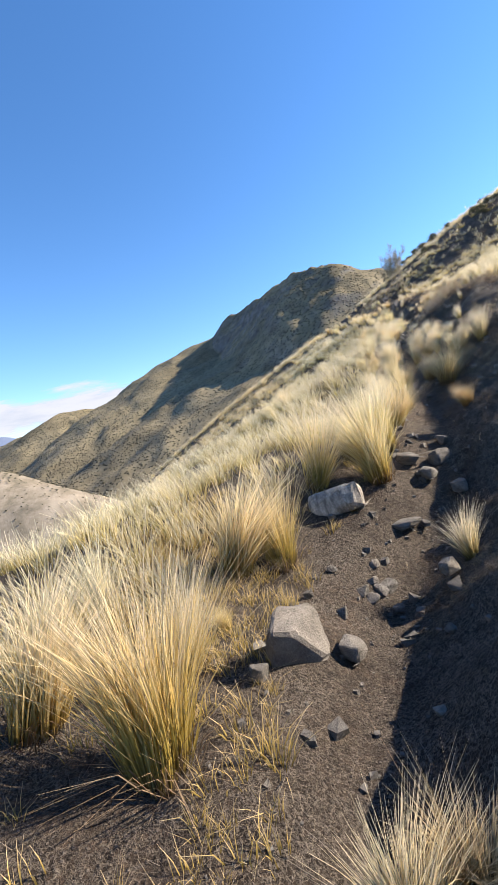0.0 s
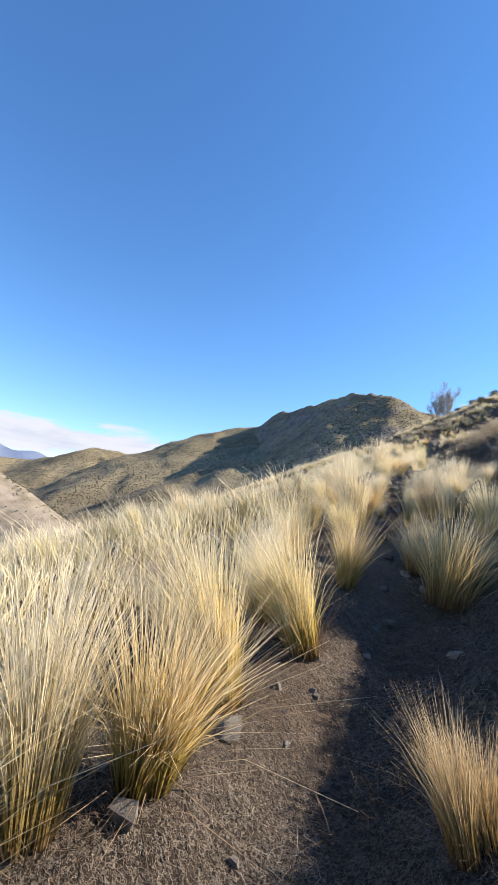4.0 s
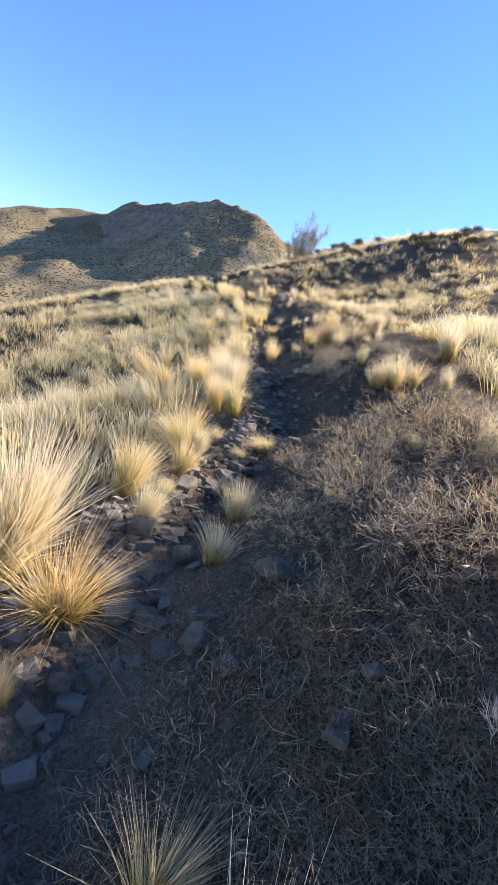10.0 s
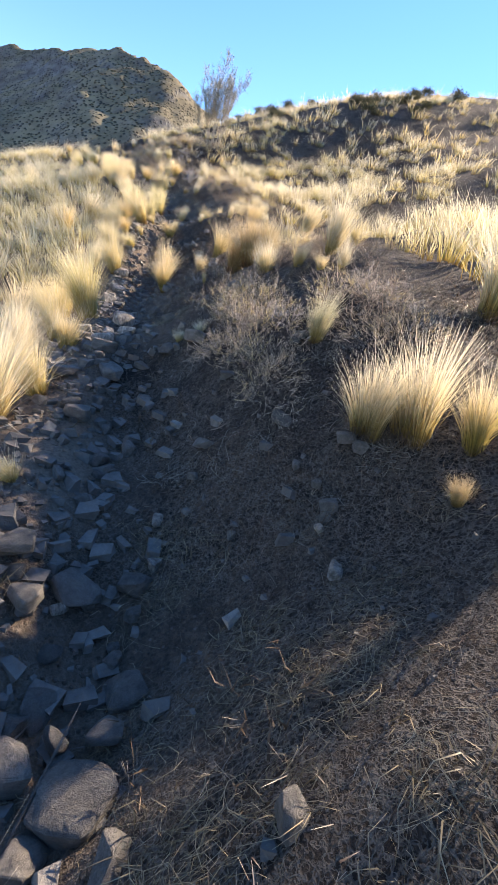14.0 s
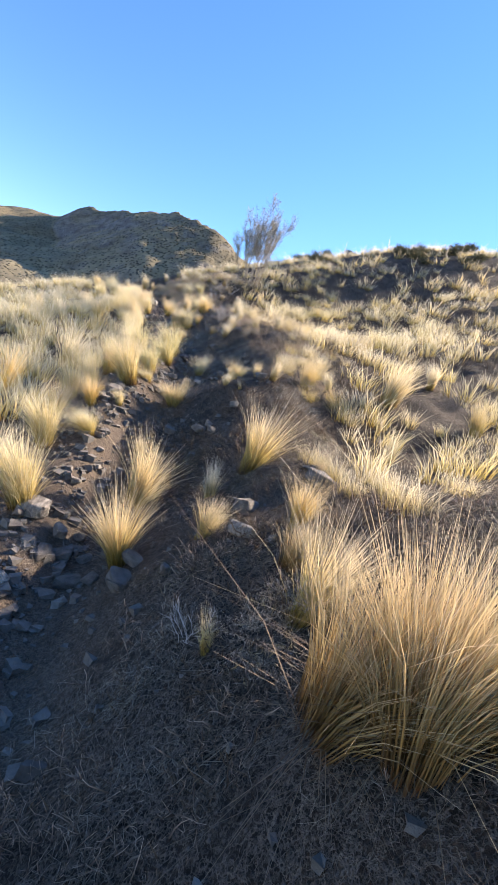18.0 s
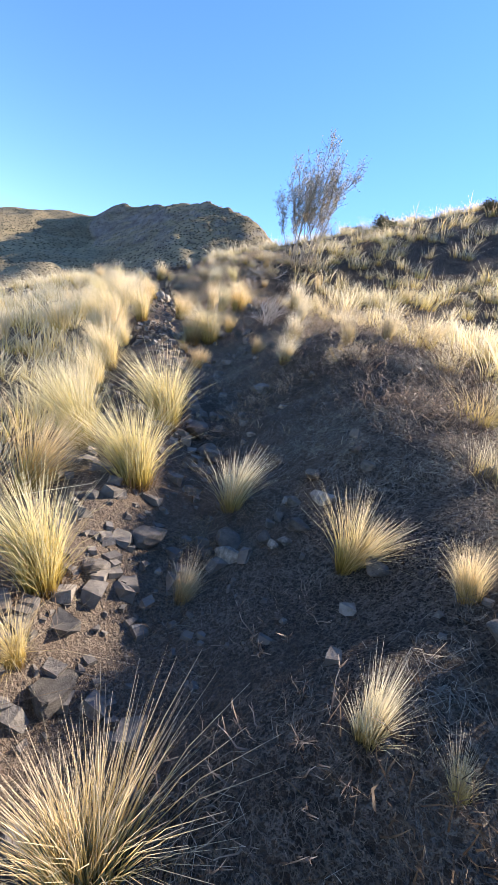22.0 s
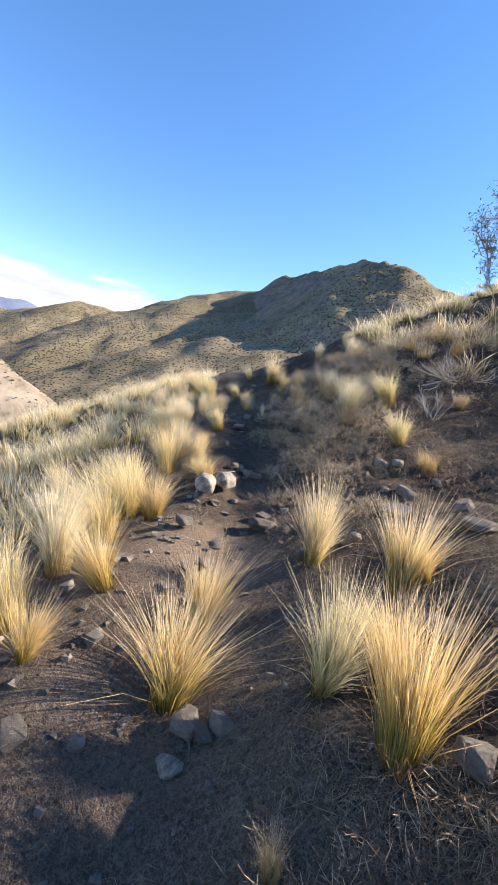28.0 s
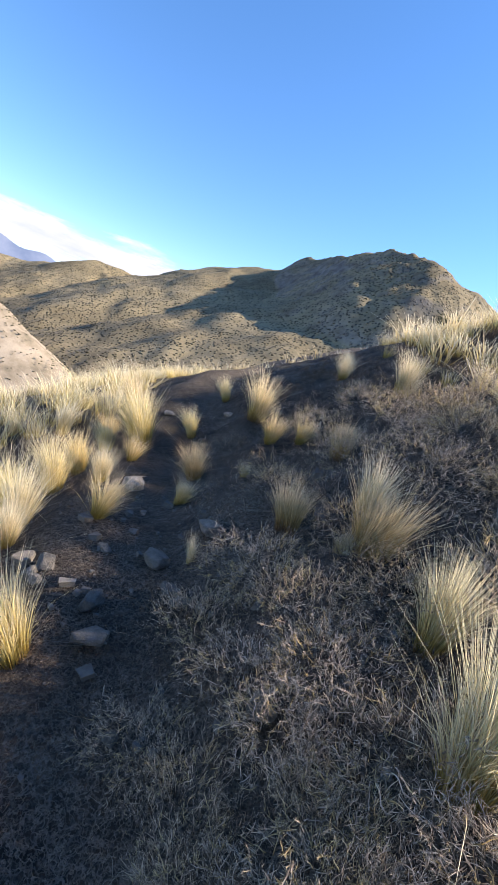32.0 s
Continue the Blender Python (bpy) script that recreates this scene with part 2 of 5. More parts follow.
def rock_material(name, a, b, streak=0.0):
    m, n, l = material(name)
    tc = n.new("ShaderNodeTexCoord").outputs["Object"]
    big = noise_tex(n, l, 3.0, 6, 0.62, tc)
    fine = noise_tex(n, l, 26.0, 6, 0.7, tc)
    info = n.new("ShaderNodeObjectInfo")
    c = ramp(n, l, big, [(0.3, a), (0.5, tuple((x + y) / 2 for x, y in zip(a, b))), (0.72, b)])
    c = mixed(n, l, 0.75, c, ramp(n, l, fine, [(0.3, (0.6, 0.6, 0.6)), (0.55, (1, 1, 1)), (0.72, (1.35, 1.33, 1.3))]), "MULTIPLY")
    if streak:
        along = n.new("ShaderNodeMapping")
        along.inputs["Scale"].default_value = (streak, 1.2, 1.2)
        along.inputs["Rotation"].default_value = (0.3, 0.5, 0.4)
        l.new(tc, along.inputs["Vector"])
        band = noise_tex(n, l, 2.0, 5, 0.65, along.outputs["Vector"])
        c = mixed(n, l, 0.8, c, ramp(n, l, band, [(0.35, (0.5, 0.48, 0.46)), (0.5, (1.0, 1.0, 1.0)), (0.62, (1.5, 1.48, 1.44))]), "MULTIPLY")
    c = mixed(n, l, 1.0, c, ramp(n, l, info.outputs["Random"], [(0, (0.70, 0.69, 0.68)), (0.5, (0.98, 0.97, 0.95)), (1, (1.2, 1.14, 1.07))]), "MULTIPLY")
    surface(n, l, c, 0.85, fine, 0.012, 0.3)
    return m


GROUND = ground_material()
MOUNTAIN = slope_material("scrubby_mountain", (0.19, 0.162, 0.105), (0.042, 0.044, 0.030), 0.34)
SPUR = slope_material("sunlit_scree_slope", (0.30, 0.245, 0.175), (0.10, 0.095, 0.065), 0.36, bump=0.8)
ROCK = rock_material("grey_slate_rock", (0.10, 0.095, 0.09), (0.235, 0.222, 0.205))
PALE = rock_material("pale_quartz_rock", (0.195, 0.182, 0.163), (0.41, 0.385, 0.35), 6.0)


def bark_material(name, a, b):
    m, n, l = material(name)
    f = noise_tex(n, l, 30.0, 5, 0.7)
    surface(n, l, ramp(n, l, f, [(0.3, a), (0.7, b)]), 0.9, f, 0.004)
    return m


BARK = bark_material("grey_bark", (0.22, 0.185, 0.14), (0.46, 0.40, 0.32))
DEADWOOD = bark_material("bleached_dead_wood", (0.30, 0.27, 0.25), (0.55, 0.51, 0.47))


def leaf_material(name, a, b):
    m, n, l = material(name)
    geo = n.new("ShaderNodeNewGeometry")
    c = ramp(n, l, geo.outputs["Random Per Island"], [(0, a), (1, b)])
    s = surface(n, l, c, 0.7, out=False)
    tr = n.new("ShaderNodeBsdfTranslucent")
    l.new(c, tr.inputs["Color"])
    mix = n.new("ShaderNodeMixShader")
    mix.inputs[0].default_value = 0.3
    l.new(s, mix.inputs[1])
    l.new(tr.outputs[0], mix.inputs[2])
    o = n.new("ShaderNodeOutputMaterial")
    l.new(mix.outputs[0], o.inputs["Surface"])
    return m


TREELEAF = leaf_material("sparse_dull_leaves", (0.20, 0.19, 0.12), (0.44, 0.39, 0.28))
HILLSCRUB = leaf_material("dull_hill_scrub", (0.062, 0.062, 0.042), (0.105, 0.10, 0.066))
FARBUSH = leaf_material("dark_scrub_leaves", (0.045, 0.05, 0.03), (0.11, 0.105, 0.06))


# ---- the lie of the land ----
SLOPE_Y = np.array([-40, -10, 3, 5, 6.97, 8.1, 10.6, 12.6, 14.4, 17, 19.2, 21.8, 24.5, 27.5, 30, 33.9, 60, 120])
SLOPE_X = np.array([-14, -4.5, -0.6, 0.35, 1.6, 2.15, 2.97, 3.9, 5, 6, 6.6, 7.5, 8.5, 8.85, 9.1, 9.4, 16, 30])
TRAIL_Y = np.array([-40, -10, 2.5, 3.7, 4.7, 5.85, 6.97, 8.1, 10.6, 11.7, 12.6, 13.4, 14.4, 15.8, 17, 19.2, 20.6, 21.8, 22.8, 24.5, 26, 27.5, 28.6, 30, 31.8, 33.9, 40, 60, 120])
TRAIL_X = np.array([-14, -4.5, -0.75, -0.32, 0.12, 1, 1.62, 2.18, 2.97, 3.36, 3.92, 4.45, 5.2, 5.65, 6, 6.6, 7.1, 7.5, 8.05, 8.6, 8.78, 8.78, 8.95, 9.15, 9.05, 8.78, 9.2, 14, 30])
RISE_Y = np.array([-60, -20, 3, 5, 6.5, 8, 10, 12, 14, 16, 18, 20, 22, 24, 26, 28, 30, 32, 34, 36, 40, 48, 70, 120])
RISE_Z = np.array([-14.7, -6.8, -2.27, -2.2, -1.55, -1.2, -0.56, 0.19, 0.39, 0.9, 0.94, 1.08, 1.88, 2.42, 2.9, 3.41, 3.62, 4.12, 4.3, 4.92, 5.33, 5.98, 7.94, 15.2])
CROSS_U = np.array([-120, -40, -15, -5, -1.5, 0, 1.5, 5, 12, 25, 50, 100.0])
CROSS_Z = np.array([-76.3, -24.0, -7.6, -2.48, -0.77, 0.0, 0.69, 2.45, 5.75, 10.08, 17.1, 24.4])
SIDE_Y = np.array([2, 6, 9, 12, 15, 18, 21, 24, 27, 30, 33, 38])
SIDE_UP = np.array([-0.25, -0.42, -0.25, -0.47, -0.44, -0.33, -0.61, -0.5, -0.59, -0.31, 0.01, -0.01])
SIDE_DOWN = np.array([-0.85, -0.63, -0.38, -0.23, -0.12, -0.04, -0.05, -0.06, -0.07, -0.08, -0.01, -0.08])
BANK = np.array([0.76, 0.57, 0.74, 0.87, 0.9, 0.92, 0.88, 0.91, 0.8, 0.2, 0.18, 0.15])
MOUNDS = ((3.28, 9.04, 0.29, 0.5), (6.12, 14.35, -0.2, 0.5), (6.33, 16.73, 0.18, 0.5), (4.39, 10.93, -0.23, 0.5), (5.1, 13.8, 0.19, 0.5), (7.56, 18.26, -0.17, 0.5), (5.56, 15.77, -0.11, 0.5), (10.83, 29.48, -0.1, 0.5), (10.6, 30.25, 0.11, 0.5), (1.33, 5.1, -0.12, 0.5), (8.52, 21.95, 0.09, 0.5), (9.72, 27.48, 0.11, 0.5), (4.13, 12.19, 0.11, 0.5), (3.6, 12.22, -0.11, 0.5), (1.98, 6.5, 0.09, 0.5), (6.53, 15.45, 0.1, 0.5), (5.83, 16.98, -0.09, 0.5), (8.93, 22.6, -0.1, 0.5), (9.98, 31.56, 0.07, 0.5), (1.79, 7.31, -0.07, 0.5), (2.17, 6.89, 0.07, 0.5), (6.33, 16.73, 0.06, 0.5))


def through_knots(k, v, x):
    i = np.clip(np.searchsorted(k, x) - 1, 0, len(k) - 2)
    h = k[i + 1] - k[i]
    t = (x - k[i]) / h
    m = np.gradient(v, k)
    s = np.clip(t, 0, 1)
    c = (2 * s**3 - 3 * s**2 + 1) * v[i] + (s**3 - 2 * s**2 + s) * h * m[i] + (3 * s**2 - 2 * s**3) * v[i + 1] + (s**3 - s**2) * h * m[i + 1]
    return c + np.where(t > 1, (t - 1) * h * m[-1], 0) + np.where(t < 0, t * h * m[0], 0)


def lattice(ix, iy, seed):
    h = (ix.astype(np.int64) * 374761393 + iy.astype(np.int64) * 668265263 + seed * 974634777) & 0x7FFFFFFF
    h = ((h ^ (h >> 13)) * 1274126177) & 0x7FFFFFFF
    return ((h ^ (h >> 16)) & 0xFFFF) / 65535.0


def value_noise(x, y, seed=0):
    ix, iy = np.floor(x), np.floor(y)
    fx, fy = x - ix, y - iy
    fx, fy = fx * fx * (3 - 2 * fx), fy * fy * (3 - 2 * fy)
    a, b = lattice(ix, iy, seed), lattice(ix + 1, iy, seed)
    c, d = lattice(ix, iy + 1, seed), lattice(ix + 1, iy + 1, seed)
    return (a * (1 - fx) + b * fx) * (1 - fy) + (c * (1 - fx) + d * fx) * fy - 0.5


def fractal(x, y, octaves=4, seed=0, gain=0.5):
    out, amp = 0, 1.0
    for k in range(octaves):
        out = out + amp * value_noise(x * 2**k + 17.3 * k, y * 2**k - 9.1 * k, seed + k)
        amp *= gain
    return out


def across(x, y):
    """Metres to the uphill side of the trail's middle line."""
    return x - through_knots(TRAIL_Y, TRAIL_X, y)


def land(x, y):
    x, y = np.asarray(x, float), np.asarray(y, float)
    p = across(x, y)
    u = x - through_knots(SLOPE_Y, SLOPE_X, y)
    w = np.clip((u - 0.12) / 1.7, 0, 1)
    bank = np.interp(y, SIDE_Y, BANK) * w * w * (3 - 2 * w)
    bench = 0.47 * p * np.exp(-((p / 0.42) ** 2))
    uphill = np.where(u > 0, u * u / (np.abs(u) + 20), 0)
    z = through_knots(RISE_Y, RISE_Z, np.clip(y, -60, 120)) + through_knots(CROSS_U, CROSS_Z, np.clip(u, -130, 130)) + bank - bench
    z = z + 0.1175 * uphill * np.clip((y - 20) / 30, -1, 1.6)
    # a low brow on the uphill skyline
    z = z + 1.2 / (1 + np.exp(np.clip((18.2 - x) / 0.7, -50, 50))) * np.exp(-(((y - 51) / 7) ** 2)) + 0.2 / (1 + np.exp(np.clip((21 - x) / 1.5, -50, 50))) * np.exp(-(((y - 40) / 8) ** 2))
    near = 4 * np.tanh(u / 4) * np.exp(-((u / 45) ** 2))
    z = z + near * np.where(u > 0, np.interp(y, SIDE_Y, SIDE_UP), np.interp(y, SIDE_Y, SIDE_DOWN))
    for mx, my, mh, mr in MOUNDS:
        z = z + mh * np.exp(-((x - mx) ** 2 + (y - my) ** 2) / mr**2)
    r = np.hypot(x - 8, y - 25)
    rough = np.clip(np.abs(p) / 0.8, 0.25, 1)
    z = z + rough * (0.11 * fractal(x * 0.6, y * 0.6, 3, 5) + 0.07 * fractal(x * 3, y * 3, 3, 11)) + 0.5 * np.clip((r - 12) / 40, 0, 1) * fractal(x * 0.12, y * 0.12, 3, 3)
    z = z + 0.09 * np.clip((p - 0.35) / 0.4, 0, 1) * np.clip((4.5 - p) / 1.5, 0, 1) * fractal(x * 2.4, y * 2.4, 2, 41)
    # beyond the rise the land falls away to the valley
    fall = np.clip(r - 80, 0, None)
    low = -75 - 0.02 * np.clip(r - 300, 0, 2200)
    k = 1 - np.exp(-(fall / 70) ** 2)
    z = z * (1 - k) + np.minimum(low, z) * k
    # a sunlit spur beyond the gully
    s = ((x + 58) * 0.885 + (y - 207) * -0.328) * -1
    crest = -29 + 0.415 * np.clip(s, -80, 160)
    away = np.abs((x + 58) * 0.348 + (y - 207) * 0.94)
    spur = crest - 0.62 * np.sqrt(away**2 + 30) + 3.4 + 3.0 * fractal(x * 0.05, y * 0.05, 4, 21)
    return np.where(r > 90, np.maximum(z, spur), z)


def grid_axis(a, b, step, far_lo, far_hi, grow=1.16):
    mid = list(np.arange(a, b, step))
    lo, s = [], step
    p = a
    while p > far_lo:
        s *= grow
        p -= s
        lo.append(p)
    hi, s, p = [], step, mid[-1]
    while p < far_hi:
        s *= grow
        p += s
        hi.append(p)
    return np.array(lo[::-1] + mid + hi)


def sheet(name, xs, ys, zf, mat):
    X, Y = np.meshgrid(xs, ys)
    Z = zf(X, Y)
    n, m = len(ys), len(xs)
    me = bpy.data.meshes.new(name)
    idx = np.arange(n * m).reshape(n, m)
    quads = np.stack([idx[:-1, :-1], idx[:-1, 1:], idx[1:, 1:], idx[1:, :-1]], -1).reshape(-1, 4)
    me.vertices.add(n * m)
    me.vertices.foreach_set("co", np.stack([X, Y, Z], -1).ravel())
    me.loops.add(quads.size)
    me.loops.foreach_set("vertex_index", quads.ravel())
    me.polygons.add(len(quads))
    me.polygons.foreach_set("loop_start", np.arange(len(quads)) * 4)
    me.polygons.foreach_set("use_smooth", np.ones(len(quads), bool))
    me.update()
    me.validate()
    if name == "ground":
        P = across(X, Y)
        # Bare trodden strip, wider and stronger where sunlight is painted into the sand.
        worn_sunlit = np.exp(-((P / (0.5 + 0.25 * np.clip((Y - 20) / 4, 0, 1))) ** 2)) * np.clip(0.55 + 0.25 * np.clip((Y - 20) / 4, 0, 1) + 2.2 * fractal(X * 0.9, Y * 0.9, 3, 33), 0, 1) * np.clip((Y - 7) / 5, 0.06, 1) * np.clip((32 - Y) / 3, 0.1, 1) * np.interp(Y, [5, 7, 16, 18, 25, 27, 29], [0.5, 0.75, 0.75, 0.3, 0.25, 0.6, 0.45])
        R = np.hypot(X - 8, Y - 25)
        me.attributes.new("scree", "FLOAT", "POINT").data.foreach_set("value", np.clip((R - 90) / 20, 0, 1).ravel().astype(np.float32))
        me.attributes.new("worn_sunlit", "FLOAT", "POINT").data.foreach_set("value", worn_sunlit.ravel().astype(np.float32))
    me.materials.append(mat)
    return new(name, me)


xs = grid_axis(-4.0, 15.0, 0.1, -3000, 3000, 1.09)
ys = grid_axis(1.5, 40.0, 0.1, -3000, 3500, 1.09)
ground = tagged(sheet("ground", xs, ys, land, GROUND), "steep stony brown hillside with a worn footpath across it", "ground", kind="structure")


# ---- the mountain across the valley ----
EYE0 = np.array([7.0, 19.0, 2.5])


def seen_at(az, el, r):
    a = np.radians(az)
    return np.array([EYE0[0] + r * np.sin(a), EYE0[1] + r * np.cos(a), EYE0[2] + r * np.tan(np.radians(el))])


CREST = [seen_at(*p) for p in ((-75, 5, 900), (-45, 3.0, 820), (-30, 2.6, 780), (-24.2, 3.9, 740), (-21.2, 5.4, 730), (-18, 5.0, 725), (-15, 5.4, 720), (-12, 6.2, 715),
         (-9, 8.0, 710), (-5.2, 10.3, 700), (-3, 10.5, 700), (-1, 11.1, 690))]
FACE = [seen_at(*p) for p in ((-1, 11.1, 690), (2.5, 13.2, 640), (4.9, 14.1, 605), (6.5, 14.6, 582), (8.3, 16.0, 560), (10.5, 16.2, 528), (13.5, 16.3, 492))]
FLANK = [seen_at(*p) for p in ((13.5, 16.3, 492), (16.3, 16.0, 470), (17.8, 15.6, 465), (20.6, 14.2, 470), (22.2, 12.6, 480), (26, 9, 520), (34, 4, 600), (50, 1, 700))]
SPURS = [
    [seen_at(15.5, 15.6, 472), seen_at(16.5, 10.5, 420), seen_at(16.0, 4.5, 370), seen_at(14, -3, 320)],
    [seen_at(-5.2, 10.3, 700), seen_at(-4.3, 8.2, 620), seen_at(-2.0, 5.0, 540), seen_at(2.0, 2.0, 460), seen_at(5, -3, 370)],
    [seen_at(3.0, 9.5, 600), seen_at(4.4, 6.4, 545), seen_at(7, 3.6, 480), seen_at(10, -1, 400)],
    [seen_at(-21.2, 5.4, 730), seen_at(-19, 2.6, 620), seen_at(-16, -1, 490), seen_at(-13, -5, 380)],
    [seen_at(-12, 6.2, 715), seen_at(-11, 3.6, 610), seen_at(-8.5, 0.0, 490), seen_at(-6, -4, 380)],
    [seen_at(-30, 2.6, 780), seen_at(-29, 0.2, 650), seen_at(-26, -3, 500)],
]


def ridge(z, wx, wy, line, drop):
    for a, b in zip(line[:-1], line[1:]):
        d = b - a
        t = np.clip(((wx - a[0]) * d[0] + (wy - a[1]) * d[1]) / (d[0] ** 2 + d[1] ** 2), 0, 1)
        h = np.hypot(wx - a[0] - t * d[0], wy - a[1] - t * d[1])
        z = np.maximum(z, a[2] + t * d[2] - drop(h))
    return z


def mountain_height(x, y):
    z = np.full(np.shape(x), -130.0)
    wx = x + 12 * fractal(x * 0.02, y * 0.02, 3, 41)
    wy = y + 12 * fractal(x * 0.02 + 50, y * 0.02, 3, 43)
    gentle = lambda h: 0.48 * (np.sqrt(h * h + 40) - 6.3)
    cliff = lambda h: 1.05 * (np.sqrt(np.minimum(h, 85) ** 2 + 16) - 4) + 0.45 * np.maximum(h - 85, 0)
    rounded = lambda h: 0.85 * (np.sqrt(h * h + 150) - 12.2)
    z = ridge(z, wx, wy, CREST, gentle)
    z = ridge(z, wx, wy, FACE, cliff)
    z = ridge(z, wx, wy, FLANK, rounded)
    for s in SPURS:
        z = ridge(z, wx, wy, s, lambda h: 0.62 * (np.sqrt(h * h + 60) - 7.7))
    craggy = np.clip((z - 30) / 70, 0, 1) * np.clip((x + 20) / 60, 0.15, 1)
    return z + 4 * fractal(x * 0.03, y * 0.03, 4, 51) + craggy * (6.5 * np.abs(fractal(x * 0.045, y * 0.045, 5, 61, 0.55)) - 1.5)


mx = np.arange(-620, 460, 3.1)
my = np.arange(230, 820, 3.1)
mountain = tagged(sheet("mountain", mx, my, mountain_height, MOUNTAIN), "rocky scrub-covered mountain with a shaded face across the valley", "mountain", kind="structure")


# ---- grass ----
def strips(blades, width, seed):
    """Blades as tapering strips: each a list of points along it. Returns verts, faces and UVs for one mesh."""
    rng = np.random.default_rng(seed)
    pts = np.asarray(blades)                                        # n, k, 3
    n, k, _ = pts.shape
    face = rng.uniform(0, 2 * np.pi, n)
    side = np.stack([np.cos(face), np.sin(face), np.zeros(n)], -1)[:, None, :]
    v = np.linspace(0, 1, k)
    taper = (width * np.asarray(rng.uniform(0.7, 1.3, n)))[:, None] * (1 - 0.85 * v**1.5)[None, :]
    left, right = pts - side * taper[..., None] / 2, pts + side * taper[..., None] / 2
    verts = np.stack([left, right], 2).reshape(-1, 3)
    i = (np.arange(n)[:, None] * k + np.arange(k - 1)[None, :]) * 2
    quads = np.stack([i, i + 1, i + 3, i + 2], -1).reshape(-1, 4)
    u = np.repeat(rng.uniform(0, 1, n), k * 2)
    vv = np.tile(np.repeat(v, 2), n)
    return verts, quads, np.stack([u, vv], -1)


def strip_mesh(name, verts, quads, uv, mat):
    me = bpy.data.meshes.new(name)
    me.vertices.add(len(verts))
    me.vertices.foreach_set("co", np.asarray(verts, float).ravel())
    me.loops.add(quads.size)
    me.loops.foreach_set("vertex_index", quads.ravel())
    me.polygons.add(len(quads))
    me.polygons.foreach_set("loop_start", np.arange(len(quads)) * 4)
    layer = me.uv_layers.new(name="UVMap")
    layer.data.foreach_set("uv", uv[quads.ravel()].ravel())
    me.update()
    me.materials.append(mat)
    return me


def tuft_blades(n, height, spread, radius, seed, k=4, droop=0.5, lean=(0, 0), tufts=7, stray=0.09):
    """Blades that rise from a few close roots, stand up and arch over at the tip."""
    rng = np.random.default_rng(seed)
    which = rng.integers(0, tufts, n)
    ca, cq = rng.uniform(0, 2 * np.pi, tufts), radius * np.sqrt(rng.uniform(0, 1, tufts)) * 0.75
    centre = np.stack([np.cos(ca), np.sin(ca)], -1) * cq[:, None]
    tuft_lean = rng.normal(0, 0.17, (tufts, 2)) + centre / max(radius, 1e-6) * 0.16 * spread / 0.5
    tuft_tall = rng.uniform(0.55, 1.0, tufts)
    a = rng.uniform(0, 2 * np.pi, n)
    out = np.stack([np.cos(a), np.sin(a)], -1)
    q = np.sqrt(rng.uniform(0, 1, n))
    root = centre[which] + out * (radius * 0.5 * q)[:, None]
    tall = height * tuft_tall[which] * (0.4 + 0.6 * rng.beta(2.2, 1.3, n))
    tilt = np.minimum(rng.rayleigh(0.42 * spread, n) * (0.5 + 0.7 * q), 1.9 * spread)
    tilt = np.where(rng.uniform(0, 1, n) < stray, tilt * 2.3, tilt)
    push = tuft_lean[which] + np.asarray(lean) + rng.normal(0, 0.045, (n, 2))
    v = np.linspace(0, 1, k)
    arch = (0.55 - 0.25 * droop) * v + (0.45 + 0.5 * droop) * v**2.3
    xy = root[:, None, :] + out[:, None, :] * (tilt * tall)[:, None, None] * arch[None, :, None] + push[:, None, :] * (tall[:, None] * v**1.7)[..., None]
    z = tall[:, None] * (v[None, :] - (0.16 + 0.2 * droop) * np.minimum(tilt, 1.2)[:, None] * v[None, :] ** 3)
    return np.concatenate([xy, np.maximum(z, 0.0)[..., None]], -1)


KINDS = []


def tussock_kind(seed, blades, spread, radius, mat, stalks=10, droop=0.5, lean=(0, 0), width=0.0048):
    """One kind of grass clump, a metre high: green or golden blades, old thatch at the root, and pale seed stalks."""
    radius, spread = radius * 0.6, spread * 0.98
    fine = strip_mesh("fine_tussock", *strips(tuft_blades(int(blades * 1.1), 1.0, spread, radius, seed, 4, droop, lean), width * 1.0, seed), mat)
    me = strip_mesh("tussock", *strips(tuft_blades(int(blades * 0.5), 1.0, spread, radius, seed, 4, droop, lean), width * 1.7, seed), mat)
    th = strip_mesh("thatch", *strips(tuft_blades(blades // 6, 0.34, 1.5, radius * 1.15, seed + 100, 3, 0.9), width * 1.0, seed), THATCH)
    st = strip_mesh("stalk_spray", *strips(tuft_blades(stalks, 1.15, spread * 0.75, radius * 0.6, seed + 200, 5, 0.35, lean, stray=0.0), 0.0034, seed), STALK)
    KINDS.append((fine, me, th, st))


tussock_kind(1, 760, 0.30, 0.17, STRAW, 12)
tussock_kind(2, 760, 0.46, 0.19, STRAW, 10, 0.7)
tussock_kind(3, 760, 0.34, 0.17, GOLD, 10, 0.6, lean=(-0.16, 0))
tussock_kind(4, 640, 0.36, 0.15, GREENISH, 10)
tussock_kind(5, 440, 0.30, 0.12, STRAW, 14, 0.4)
tussock_kind(6, 760, 0.62, 0.19, GOLD, 6, 0.95, lean=(-0.18, -0.08))
tussock_kind(7, 300, 0.42, 0.10, GREENISH, 10, 0.5)
tussock_kind(8, 820, 0.36, 0.23, STRAW, 14, 0.6, lean=(-0.12, 0.04))
tussock_kind(9, 860, 0.34, 0.24, BROWN_SHADED, 10, 0.5, lean=(-0.05, 0))
